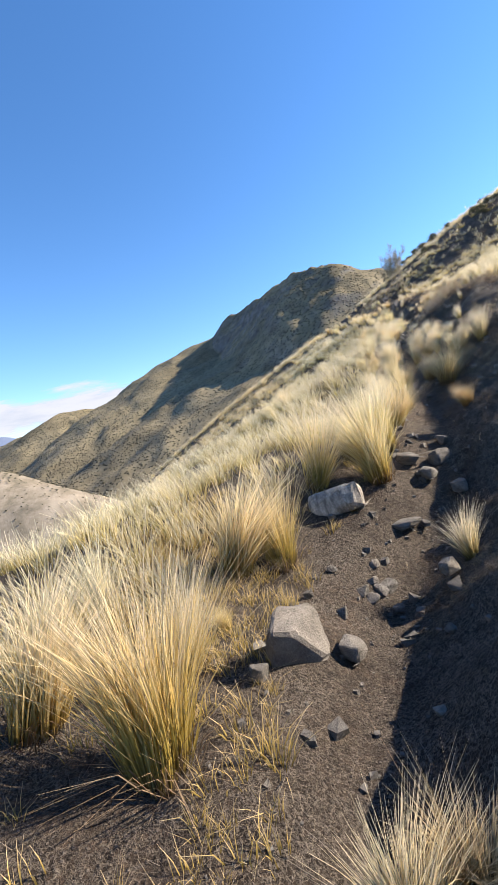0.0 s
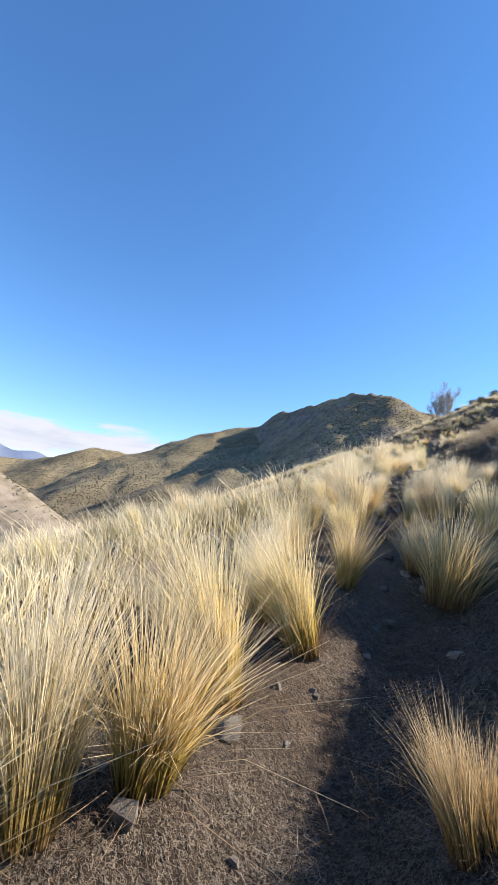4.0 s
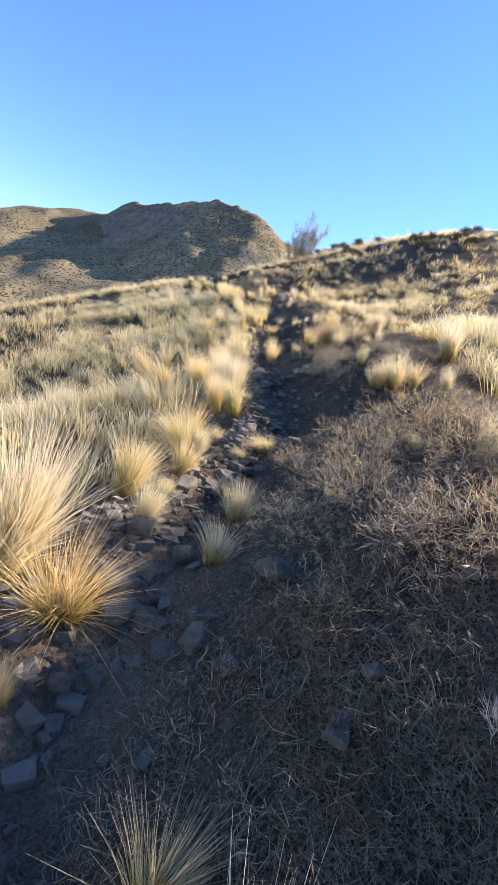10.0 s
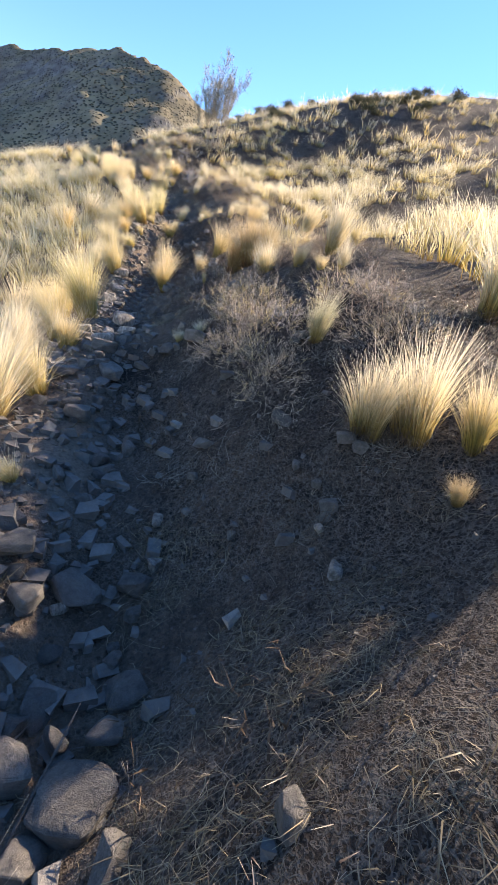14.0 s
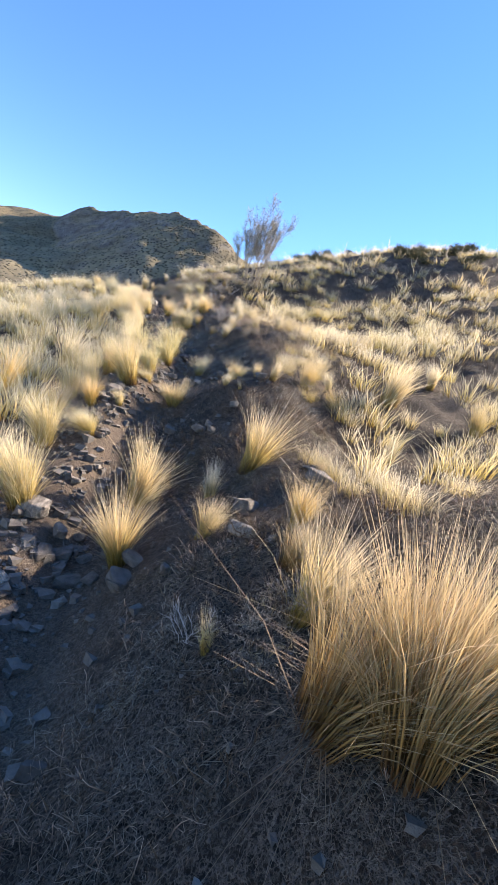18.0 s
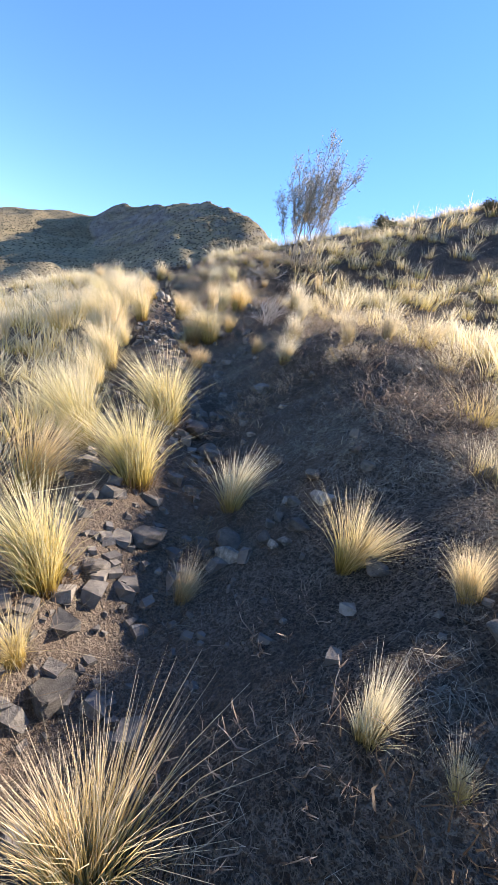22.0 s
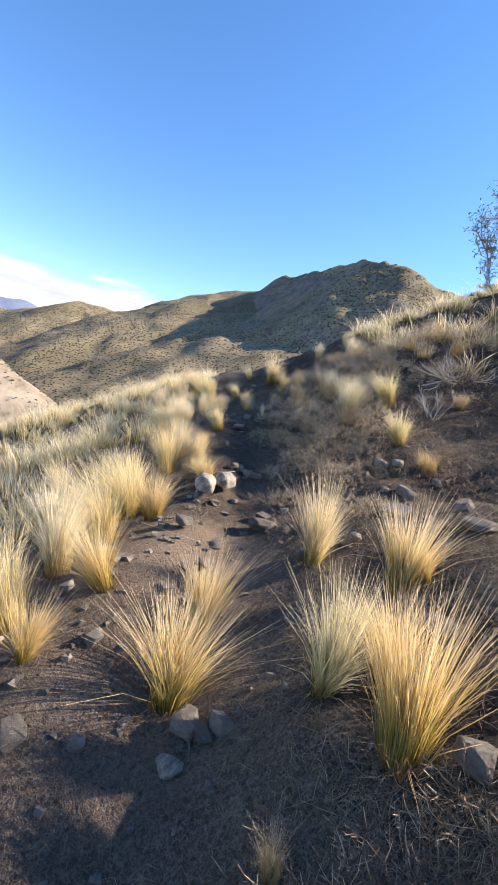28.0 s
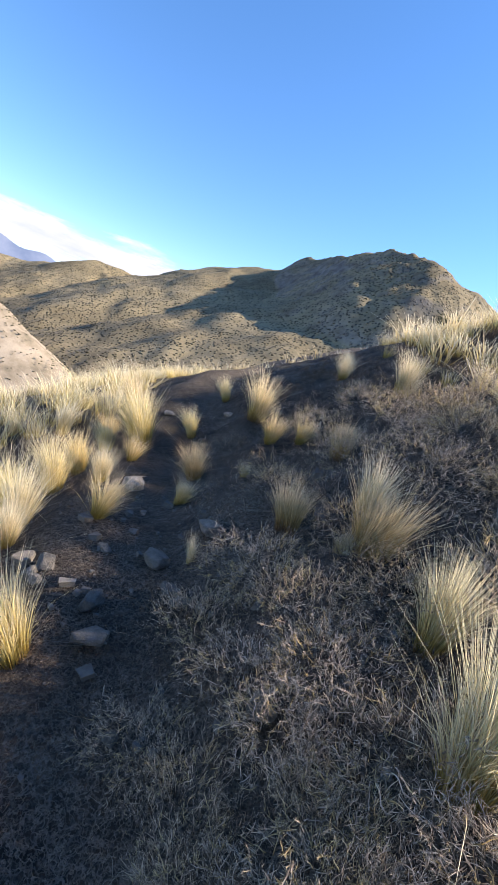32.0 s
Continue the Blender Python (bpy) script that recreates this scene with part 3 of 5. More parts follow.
LABELS = ["pale straw-coloured tussock of dry mountain grass", "spreading straw-coloured tussock of dry grass", "golden yellow tussock of dry bunch grass", "greenish gold tussock of bunch grass",
          "thin upright straw tussock with pale stalks", "wide drooping golden grass tussock beside the path", "small sparse green-gold grass tuft", "large bushy pale grass tussock", "large brown tussock of old grass, its dull tone partly standing in for shade"]
placed = []


def tussock(x, y, h, kind, w=1.0, sink=0.03):
    fine, me, th, st = KINDS[kind]
    if -0.9 < across(x, y) < 2.2:
        me = fine
    z = float(land(x, y)) - sink
    turn = random.uniform(-20, 20) if kind in (2, 5, 7) else random.uniform(0, 360)
    ob = tagged(new("grass_tussock", me), LABELS[kind], "grass tussock", "grass tussocks on the hillside")
    h *= 1.16
    w *= 0.92
    ob.matrix_world = pose(x, y, z, random.uniform(-6, 6), random.uniform(-20, -7), turn) @ Matrix.Diagonal((h * w, h * w, h, 1))
    for name, data in (("thatch", th), ("stalk_spray", st)):
        c = new(name, data)
        c.parent = ob
    placed.append((x, y, 0.25 * h * w + 0.1))
    return ob


rng = np.random.default_rng(7)


def scatter(n, x0, x1, y0, y1, keep):
    X, Y = rng.uniform(x0, x1, n), rng.uniform(y0, y1, n)
    return [(x, y) for x, y, k in zip(X, Y, keep(X, Y)) if k > rng.uniform()]


def density(x, y):
    """How thickly the clumps grow: none on the path and the shaded bank, thick elsewhere."""
    u = across(x, y)
    edge = np.interp(y, [0, 7.5, 9, 12, 14, 16, 18, 22, 26, 29, 32, 34], [1.1, 1.1, 2.1, 1.9, 1.5, 0.9, 1.9, 1.3, 2.4, 3.0, 3.0, 2.4])
    open_strip = (u > -0.42) & (u < edge) & (y > 1) & (y < 34)
    far_off = (u < -6) | (u > 8) | ((y < 6.4) & (u > -1.3))
    return np.where(open_strip | far_off | (np.abs(u) < 0.35), 0.0, np.where(u > 0, np.where(y > 31, 0.3, 0.36), np.where(y > 31, 0.6, 0.97))) * np.clip(np.where(u > 0, 0.75, 0.9) + 2.0 * fractal(x * 0.7, y * 0.7, 2, 77), 0.05, 1)


def crowded(x, y, grow=1.0):
    return any((x - a) ** 2 + (y - b) ** 2 < (r * grow) ** 2 for a, b, r in placed)


for p in (
    (-0.42, 2.8, 0.41, 4, 1.82), (-0.23, 2.83, 0.31, 8, 1.4), (-1.08, 3.28, 0.91, 3, 1.2), (-1.73, 3.63, 0.82, 0, 1.2), (-1.08, 3.92, 0.58, 0, 1), (-0.88, 4.39, 0.23, 5, 1), (0.78, 4.6, 0.42, 4, 1.24),
    (-0.43, 4.96, 0.86, 3, 1), (-0.84, 5, 0.96, 0, 1.1), (0.65, 5.87, 1, 2, 1.1), (0.05, 5.95, 0.92, 3, 1), (0.54, 6.33, 0.62, 0, 1.1), (0.96, 6.35, 0.82, 2, 1), (0.79, 6.36, 0.76, 3, 1.1),
    (2.08, 6.66, 0.34, 8, 1), (1.09, 6.75, 0.67, 0, 1.1), (1.29, 6.93, 0.66, 3, 1.1), (1.48, 7.36, 0.74, 2, 1.1), (1.83, 7.79, 0.74, 2, 1),
):
    tussock(*p)
for p in (
    (2.7, 8.24, 0.72, 8, 1.36), (3.39, 8.33, 0.52, 0, 1.3), (2.14, 8.46, 0.56, 3, 1), (3.22, 8.59, 0.47, 4, 1.28), (3.11, 8.63, 0.49, 4, 1.4), (2.7, 8.78, 0.54, 8, 1), (3.02, 9.02, 0.34, 4, 1.12),
    (3.3, 9.03, 0.19, 0, 1.4), (3.55, 9.12, 0.31, 4, 1.1), (2.3, 9.18, 0.48, 2, 1.2), (3.33, 9.46, 0.35, 3, 1.4), (3.16, 9.52, 0.41, 8, 1.68), (2.43, 9.52, 0.75, 0, 1), (3.41, 9.87, 0.43, 0, 1.68),
    (3.07, 9.99, 0.48, 4, 1.2), (2.63, 10, 0.41, 3, 1), (3.6, 10.06, 0.37, 3, 1.4), (2.83, 10.13, 0.23, 1, 1), (3.65, 10.31, 0.35, 4, 1.12),
):
    tussock(*p)
for p in (
    (3.39, 10.52, 0.47, 0, 1.54), (2.93, 10.62, 0.4, 1, 1.2), (3.65, 11.01, 0.35, 3, 1.16), (3.92, 11.03, 0.33, 4, 1.82), (3.12, 11.05, 0.29, 3, 1), (5.44, 11.06, 0.4, 0, 1), (4.78, 11.09, 0.24, 4, 1),
    (2.33, 11.2, 0.28, 0, 1.2), (3.83, 11.37, 0.29, 3, 1.18), (3.22, 11.39, 0.43, 2, 1.1), (2.76, 11.47, 0.47, 0, 1.2), (3.49, 11.9, 0.18, 1, 1.1), (2.59, 11.96, 0.38, 1, 1.2), (5.57, 12.14, 0.35, 7, 1),
    (5.23, 12.17, 0.28, 0, 1.1), (3.61, 12.21, 0.41, 3, 1.54), (4.21, 12.39, 0.23, 0, 1.68), (3.36, 12.49, 0.69, 0, 1.2), (5.19, 12.54, 0.14, 1, 1.1),
):
    tussock(*p)
for p in (
    (5.14, 12.68, 0.1, 4, 1), (3.93, 12.72, 0.33, 1, 1), (5.35, 12.79, 0.1, 1, 1), (4.46, 12.83, 0.3, 0, 1.4), (5.28, 12.84, 0.14, 4, 1), (4.14, 13.11, 0.14, 5, 1.2), (4.23, 13.47, 0.38, 3, 1),
    (4.76, 13.75, 0.14, 5, 1.3), (5, 13.83, 0.2, 5, 1.6), (4.42, 13.84, 0.31, 1, 1), (4.61, 14.04, 0.19, 3, 1), (6.74, 14.07, 0.28, 0, 1), (6.44, 14.22, 0.14, 8, 1), (7.57, 14.23, 0.28, 0, 1),
    (6.63, 14.35, 0.37, 3, 1), (6.56, 14.57, 0.48, 7, 1), (6.43, 14.68, 0.38, 7, 1), (4.95, 14.71, 0.49, 2, 1.1), (5.26, 15.19, 0.15, 5, 1.2),
):
    tussock(*p)
for p in (
    (7.72, 15.2, 0.61, 0, 1.3), (6.57, 15.31, 0.28, 0, 1.1), (6.67, 15.89, 0.12, 0, 1.4), (6.56, 15.93, 0.12, 0, 1.4), (5.41, 16.03, 0.44, 2, 1.1), (7.24, 16.1, 0.23, 0, 1), (6.38, 16.24, 0.12, 1, 1.4),
    (7.21, 16.28, 0.17, 3, 1), (6.27, 16.31, 0.12, 1, 1.26), (7.14, 16.47, 0.25, 3, 1), (5.63, 16.63, 0.35, 3, 1.1), (7.06, 16.78, 0.32, 7, 1), (8.52, 17.57, 0.36, 3, 1), (7.63, 17.83, 0.52, 8, 1),
    (5.98, 17.83, 0.79, 2, 1), (7.53, 17.92, 0.61, 8, 1.1), (7.49, 18.06, 0.67, 8, 1), (7.69, 18.58, 0.56, 3, 0.9), (7.4, 18.63, 0.23, 6, 0.7),
):
    tussock(*p)
for p in (
    (5.97, 18.8, 0.52, 2, 1), (7.8, 18.83, 0.29, 8, 1.2), (7.97, 19.13, 0.36, 3, 1), (5.46, 19.31, 0.66, 0, 1.1), (7.64, 19.48, 0.34, 3, 1), (7.34, 19.75, 0.59, 3, 0.98), (8.52, 19.83, 0.19, 8, 0.8),
    (7.94, 20.13, 0.32, 4, 1.1), (4.77, 20.19, 0.97, 0, 1), (8.21, 20.24, 0.68, 3, 1), (6.78, 20.37, 0.6, 2, 1.2), (7.53, 20.53, 0.63, 4, 1.3), (9.93, 20.56, 0.43, 4, 1), (11.68, 21.06, 0.57, 3, 1),
    (6.86, 21.16, 0.55, 2, 1.2), (10.29, 21.22, 0.3, 4, 0.8), (7.21, 21.24, 0.31, 5, 1.3), (7.66, 21.27, 0.22, 8, 0.9), (10.7, 21.7, 0.77, 0, 1.2),
):
    tussock(*p)
for p in (
    (7.22, 21.76, 0.38, 3, 1.2), (7.47, 21.8, 0.23, 2, 1), (8.69, 21.82, 0.16, 6, 1), (9.07, 21.9, 0.35, 4, 1), (9.58, 21.95, 0.49, 3, 1.1), (8.57, 21.97, 0.2, 4, 1.35), (9.97, 22, 0.31, 0, 1),
    (8.09, 22.03, 0.37, 3, 1.65), (9.01, 22.17, 0.21, 1, 1), (11.84, 22.17, 0.51, 0, 1), (7.6, 22.28, 0.66, 2, 1.2), (7.86, 22.54, 0.22, 5, 1.3), (8.91, 22.61, 0.34, 3, 1.29), (7.89, 22.76, 0.43, 2, 1.3),
    (8.38, 22.81, 0.24, 8, 0.8), (8.68, 23.27, 0.37, 4, 1.44), (8.22, 23.42, 0.48, 2, 1.5), (10.89, 24.09, 0.25, 3, 1), (8.45, 24.13, 0.54, 2, 1.42),
):
    tussock(*p)
for p in (
    (8.78, 24.55, 0.1, 6, 0.8), (9.96, 24.7, 0.27, 8, 1), (10.48, 24.91, 0.38, 0, 1.1), (9.53, 24.92, 0.28, 0, 1.4), (11.16, 25.08, 0.53, 3, 1.1), (11.79, 25.18, 0.24, 3, 1), (9.87, 25.58, 0.38, 4, 1.4),
    (9.6, 25.87, 0.26, 8, 1.2), (9.04, 25.95, 0.3, 8, 1.3), (12.04, 26.2, 0.41, 0, 1), (8.3, 26.3, 0.33, 2, 1.2), (8.94, 26.33, 0.19, 8, 1.1), (10.3, 26.48, 0.38, 0, 1), (9.93, 26.49, 0.08, 6, 1),
    (9.29, 26.7, 0.54, 2, 1.53), (8.99, 26.7, 0.2, 5, 1.1), (9.09, 26.74, 0.55, 8, 1), (12.9, 26.74, 0.49, 0, 1.1), (9.56, 26.8, 0.33, 3, 1),
):
    tussock(*p)
for p in (
    (8.01, 26.93, 0.45, 1, 1.3), (8.5, 27.04, 0.51, 2, 1.2), (10.47, 27.08, 0.46, 0, 1.2), (9.48, 27.33, 0.17, 8, 0.8), (8.49, 27.43, 0.31, 3, 1), (9.8, 27.47, 0.56, 3, 1), (6.97, 27.7, 0.55, 0, 1),
    (9.85, 27.72, 0.38, 3, 1.1), (9.64, 27.78, 0.43, 0, 1.13), (9.11, 27.88, 0.51, 3, 1.36), (8.54, 27.98, 0.34, 3, 1), (9.19, 28.26, 0.45, 3, 1), (10.05, 28.3, 0.53, 3, 1), (10.17, 28.31, 0.26, 3, 0.9),
    (8.71, 28.41, 0.46, 3, 1), (9.72, 28.7, 0.51, 0, 1.04), (13.63, 28.91, 0.49, 3, 1), (8.72, 29.29, 0.47, 3, 1), (7.99, 29.49, 0.54, 0, 1),
):
    tussock(*p)
for p in (
    (11.96, 29.53, 0.3, 3, 1), (10.73, 29.83, 0.29, 8, 0.9), (12.16, 29.98, 0.26, 3, 1), (9.01, 30.06, 0.28, 5, 1.2), (10.61, 30.29, 0.38, 2, 1.2), (8.84, 30.45, 0.35, 0, 1.1), (12.48, 30.58, 0.36, 3, 1),
    (9.9, 30.62, 0.14, 6, 1), (7.51, 30.71, 0.57, 0, 1), (11.28, 30.81, 0.24, 8, 1), (8.86, 30.91, 0.25, 3, 1), (10.26, 30.95, 0.52, 0, 1.1), (10.67, 30.99, 0.44, 2, 1.1), (10.28, 31.35, 0.38, 0, 1.2),
    (8.95, 31.38, 0.4, 2, 1.2), (10.04, 31.84, 0.18, 8, 0.8), (10.15, 31.84, 0.46, 8, 1), (11.58, 31.88, 0.33, 8, 1.2), (9.42, 32.01, 0.21, 4, 0.7),
):
    tussock(*p)
for p in (
    (8.48, 32.14, 0.31, 0, 1), (9.85, 32.17, 0.35, 8, 1), (10.2, 32.21, 0.37, 0, 1.3), (8.8, 32.41, 0.38, 3, 1), (11.13, 32.81, 0.33, 2, 1.4), (9.2, 32.82, 0.28, 3, 1), (11.4, 32.86, 0.3, 2, 1.3),
    (9.59, 33.09, 0.18, 3, 0.9), (10.2, 33.11, 0.39, 8, 1), (8.55, 33.22, 0.36, 0, 1.1), (9.22, 33.51, 0.42, 8, 1), (9.73, 33.81, 0.39, 3, 1), (9.97, 33.81, 0.36, 3, 1), (8.59, 33.84, 0.33, 3, 1),
    (6.4, 33.9, 0.53, 0, 1), (11.45, 34.2, 0.33, 0, 1.3), (8.56, 34.28, 0.71, 2, 1.3), (10.88, 34.46, 0.49, 0, 1.4), (9.57, 34.48, 0.54, 0, 1.3),
):
    tussock(*p)
for p in (
    (8.99, 34.6, 0.39, 2, 1), (7.51, 34.91, 0.52, 0, 1.2), (6.8, 35.17, 0.42, 0, 1.2), (10.44, 35.3, 0.34, 0, 1.3), (9.18, 35.54, 0.38, 2, 1), (10.52, 35.84, 0.25, 0, 1.2),
):
    tussock(*p)

for k in range(66):
    y = 7.6 + 0.43 * k
    x = float(through_knots(TRAIL_Y, TRAIL_X, np.array(y))) - random.uniform(0.45, 0.75)
    if not crowded(x, y, 0.8):
        tussock(x, y, random.uniform(0.4, 0.6), random.choice((2, 3, 5, 0, 2)), random.uniform(0.95, 1.2))
near = scatter(16000, -5, 17, 1.5, 42, density)
for x, y in near:
    if len(placed) < 296 and -3.2 < across(x, y) < 4.2 and y < 38 and not crowded(x, y, 1.1):
        u = float(across(x, y))
        tussock(x, y, random.uniform(0.42, 0.68) * (1.1 if u < 0 else 0.95), random.choice((0, 1, 2, 3, 4, 7, 2) if u < 0 else (0, 1, 4, 3, 7)), random.uniform(0.9, 1.25))
thing_spots = len(placed)
fill = []
for x, y in near:
    if len(fill) < 3100 and not -0.9 < across(x, y) < 2.3 and not crowded(x, y, 0.85):
        fill.append((x, y))
        placed.append((x, y, 0.16))


def far_grass(name, spots, blades, seed, mat, label, hi=0.75, width=0.02, spread=0.44):
    V, Q, U, base = [], [], [], 0
    kinds = [strips(tuft_blades(blades, 1.0, spread, 0.25, seed + k, 3, 0.6, (-0.08, 0)), width, seed + k) for k in range(8)]
    for k, (x, y) in enumerate(spots):
        v, q, uv = kinds[k % 8]
        s = random.uniform(0.55, 1.0) * hi
        a = random.uniform(-0.6, 0.6)
        c, sn = math.cos(a), math.sin(a)
        w = v @ np.array([[c, sn, 0], [-sn, c, 0], [0, 0, 1]]) * (s * 1.4, s * 1.4, s)
        V.append(w + (x, y, float(land(x, y)) - 0.03))
        Q.append(q + base)
        U.append(uv * (0.45, 1) + (0.55 * random.random(), 0))
        base += len(v)
    me = strip_mesh(name, np.concatenate(V), np.concatenate(Q), np.concatenate(U), mat)
    return tagged(new(name, me), label, "grass", kind="stuff")


def far_density(x, y):
    u = across(x, y)
    inside = (x > -5) & (x < 17) & (y > 1.5) & (y < 42) & (u > -6) & (u < 8)
    return np.where(inside | (np.abs(u) < 0.4), 0.0, 0.9) * np.clip(0.85 + 2.2 * fractal(x * 0.4, y * 0.4, 3, 78), 0.05, 1)


# Dark scrub; its tone also stands in for shade in the gaps between clumps.
DARK = blade_material("dark_scrub_gap_shade", [(0.0, (0.05, 0.036, 0.028)), (0.5, (0.115, 0.088, 0.068)), (1.0, (0.22, 0.18, 0.14))], 0.15, 0.5)


def scrub_patch(x, y):
    u = across(x, y)
    return np.where((np.abs(u - 0.5) < 2.0) | (np.abs(u) > 14), 0.0, np.clip(0.35 + 2.2 * fractal(x * 0.55, y * 0.55, 2, 177), 0.0, 1))


far_grass("dark_scrub", scatter(3800, -8, 26, 6, 50, scrub_patch)[:1300], 32, 370, DARK, "low dark brown scrub between the grass clumps", 0.42, 0.012, 0.9)
third = len(fill) // 3
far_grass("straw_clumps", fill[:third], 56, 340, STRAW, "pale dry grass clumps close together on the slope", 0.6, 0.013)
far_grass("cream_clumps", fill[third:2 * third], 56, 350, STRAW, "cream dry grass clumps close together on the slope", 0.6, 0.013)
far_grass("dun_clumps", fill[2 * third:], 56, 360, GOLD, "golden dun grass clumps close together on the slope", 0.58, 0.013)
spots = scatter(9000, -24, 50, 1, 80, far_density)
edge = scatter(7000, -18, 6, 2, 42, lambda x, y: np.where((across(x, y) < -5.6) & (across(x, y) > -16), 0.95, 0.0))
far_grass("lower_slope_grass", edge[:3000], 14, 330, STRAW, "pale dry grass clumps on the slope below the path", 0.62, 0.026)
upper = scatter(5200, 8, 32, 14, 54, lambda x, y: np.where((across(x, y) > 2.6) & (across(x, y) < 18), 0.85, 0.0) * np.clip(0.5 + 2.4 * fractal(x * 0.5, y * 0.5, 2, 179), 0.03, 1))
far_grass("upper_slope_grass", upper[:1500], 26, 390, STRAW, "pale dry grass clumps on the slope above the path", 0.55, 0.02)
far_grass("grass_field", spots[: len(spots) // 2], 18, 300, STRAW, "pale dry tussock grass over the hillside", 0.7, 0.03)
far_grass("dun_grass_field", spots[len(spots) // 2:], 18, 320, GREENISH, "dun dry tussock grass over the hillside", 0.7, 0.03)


# ---- rocks and stones ----
def rock_mesh(name, seed, flat, mat, cuts=1):
    r = random.Random(seed)
    bm = bmesh.new()
    for _ in range(24 if cuts else 18):
        v = Vector((r.uniform(-1, 1), r.uniform(-1, 1), r.uniform(-1, 1)))
        v = v / (v.x ** 6 + v.y ** 6 + v.z ** 6) ** (1 / 6) * r.uniform(0.41, 0.5)
        bm.verts.new(v)
    bmesh.ops.convex_hull(bm, input=bm.verts[:])
    loose = [v for v in bm.verts if not v.link_faces]
    bmesh.ops.delete(bm, geom=loose, context="VERTS")
    bmesh.ops.bevel(bm, geom=bm.edges[:], offset=0.035, segments=1, affect="EDGES", profile=0.6)
    if cuts:
        bmesh.ops.subdivide_edges(bm, edges=bm.edges[:], cuts=cuts, use_grid_fill=True)
    for v in bm.verts:
        v.co += 0.035 * noise.noise_vector(v.co * 3.1 + Vector((seed, 0, 0))) + 0.02 * noise.noise_vector(v.co * 9 + Vector((seed, 3, 0)))
        v.co.z *= flat
    lo = min(v.co.z for v in bm.verts)
    for v in bm.verts:
        v.co.z -= lo
    me = bpy.data.meshes.new(name)
    bm.to_mesh(me)
    bm.free()
    me.materials.append(mat)
    return me


ROCKS = [rock_mesh("rock", 10 + k, 1.0, ROCK) for k in range(7)]
STONES = [rock_mesh("stone", 80 + k, 1.0, ROCK, 0) for k in range(9)]
PALESTONES = [rock_mesh("pale_stone", 95 + k, 1.0, PALE, 0) for k in range(4)]
PALES = [rock_mesh("pale_rock", 40 + k, 1.0, PALE) for k in range(4)]


def rock(x, y, w, h, kind):
    """kind 0: grey slate, 1: pale, 2: a tall slab on its edge."""
    small = w < 0.14
    me = random.choice((PALESTONES if small else PALES) if kind == 1 else (STONES if small else ROCKS))
    z = float(land(x, y))
    ob = new("rock", me)
    big = w > 0.25
    if kind == 2:
        tagged(ob, "tall grey slab of rock standing on edge beside the footpath", "rock", "rocks along the footpath")
        m = pose(x, y, z - 0.08, 6, -10, 25) @ Matrix.Diagonal((w * 0.95, w * 0.5, h * 0.95, 1))
    else:
        tagged(ob, ("large " if big else "small ") + ("pale weathered stone lying in sunlit soil" if kind == 1 else "angular grey slate stone on the stony path"), "rock", "rocks along the footpath")
        m = pose(x, y, z - 0.3 * h, random.uniform(-8, 8), random.uniform(2, 14), random.uniform(0, 360)) @ Matrix.Diagonal((w * 1.12, w * random.uniform(0.65, 1.0), h * 1.1 + 0.02, 1))
    ob.matrix_world = m
    return ob


for p in (
    (-0.73, 3.75, 0.1, 0.06, 0), (-0.49, 3.97, 0.42, 0.44, 2), (-0.24, 4.01, 0.16, 0.08, 0), (0.54, 4.35, 0.12, 0.06, 0), (0.59, 4.52, 0.13, 0.08, 0), (0.2, 4.53, 0.08, 0.04, 0),
    (0.03, 4.66, 0.12, 0.04, 0), (0.16, 4.73, 0.12, 0.05, 0), (0.12, 4.78, 0.09, 0.04, 0), (0.24, 4.8, 0.12, 0.05, 0), (0.65, 5.4, 0.28, 0.06, 0), (0.18, 5.65, 0.5, 0.25, 1),
    (1.31, 5.68, 0.19, 0.09, 0), (1.17, 5.95, 0.23, 0.1, 0), (1.06, 6.15, 0.22, 0.09, 0), (1.4, 6.18, 0.25, 0.15, 0), (1.59, 6.44, 0.13, 0.1, 0), (2.56, 9.35, 0.1, 0.06, 0),
    (3.18, 11.13, 0.1, 0.06, 1),
):
    rock(*p)
for p in (
    (3.13, 11.14, 0.07, 0.04, 1), (3.51, 11.52, 0.12, 0.05, 0), (4.02, 11.92, 0.1, 0.06, 0), (3.65, 11.95, 0.07, 0.03, 0), (3.96, 11.99, 0.12, 0.04, 0), (3.63, 12.02, 0.06, 0.04, 0),
    (3.8, 12.12, 0.05, 0.03, 0), (3.92, 12.17, 0.12, 0.05, 0), (3.94, 12.26, 0.06, 0.03, 0), (3.78, 12.36, 0.2, 0.06, 0), (3.92, 12.6, 0.13, 0.07, 0), (5.21, 13.31, 0.03, 0.02, 0),
    (4.46, 13.36, 0.12, 0.04, 0), (5.18, 13.42, 0.04, 0.02, 0), (4.59, 13.48, 0.18, 0.04, 0), (5.18, 13.7, 0.06, 0.03, 0), (5.17, 13.81, 0.13, 0.07, 0), (5.58, 13.81, 0.07, 0.03, 0),
    (4.98, 13.85, 0.15, 0.06, 0),
):
    rock(*p)
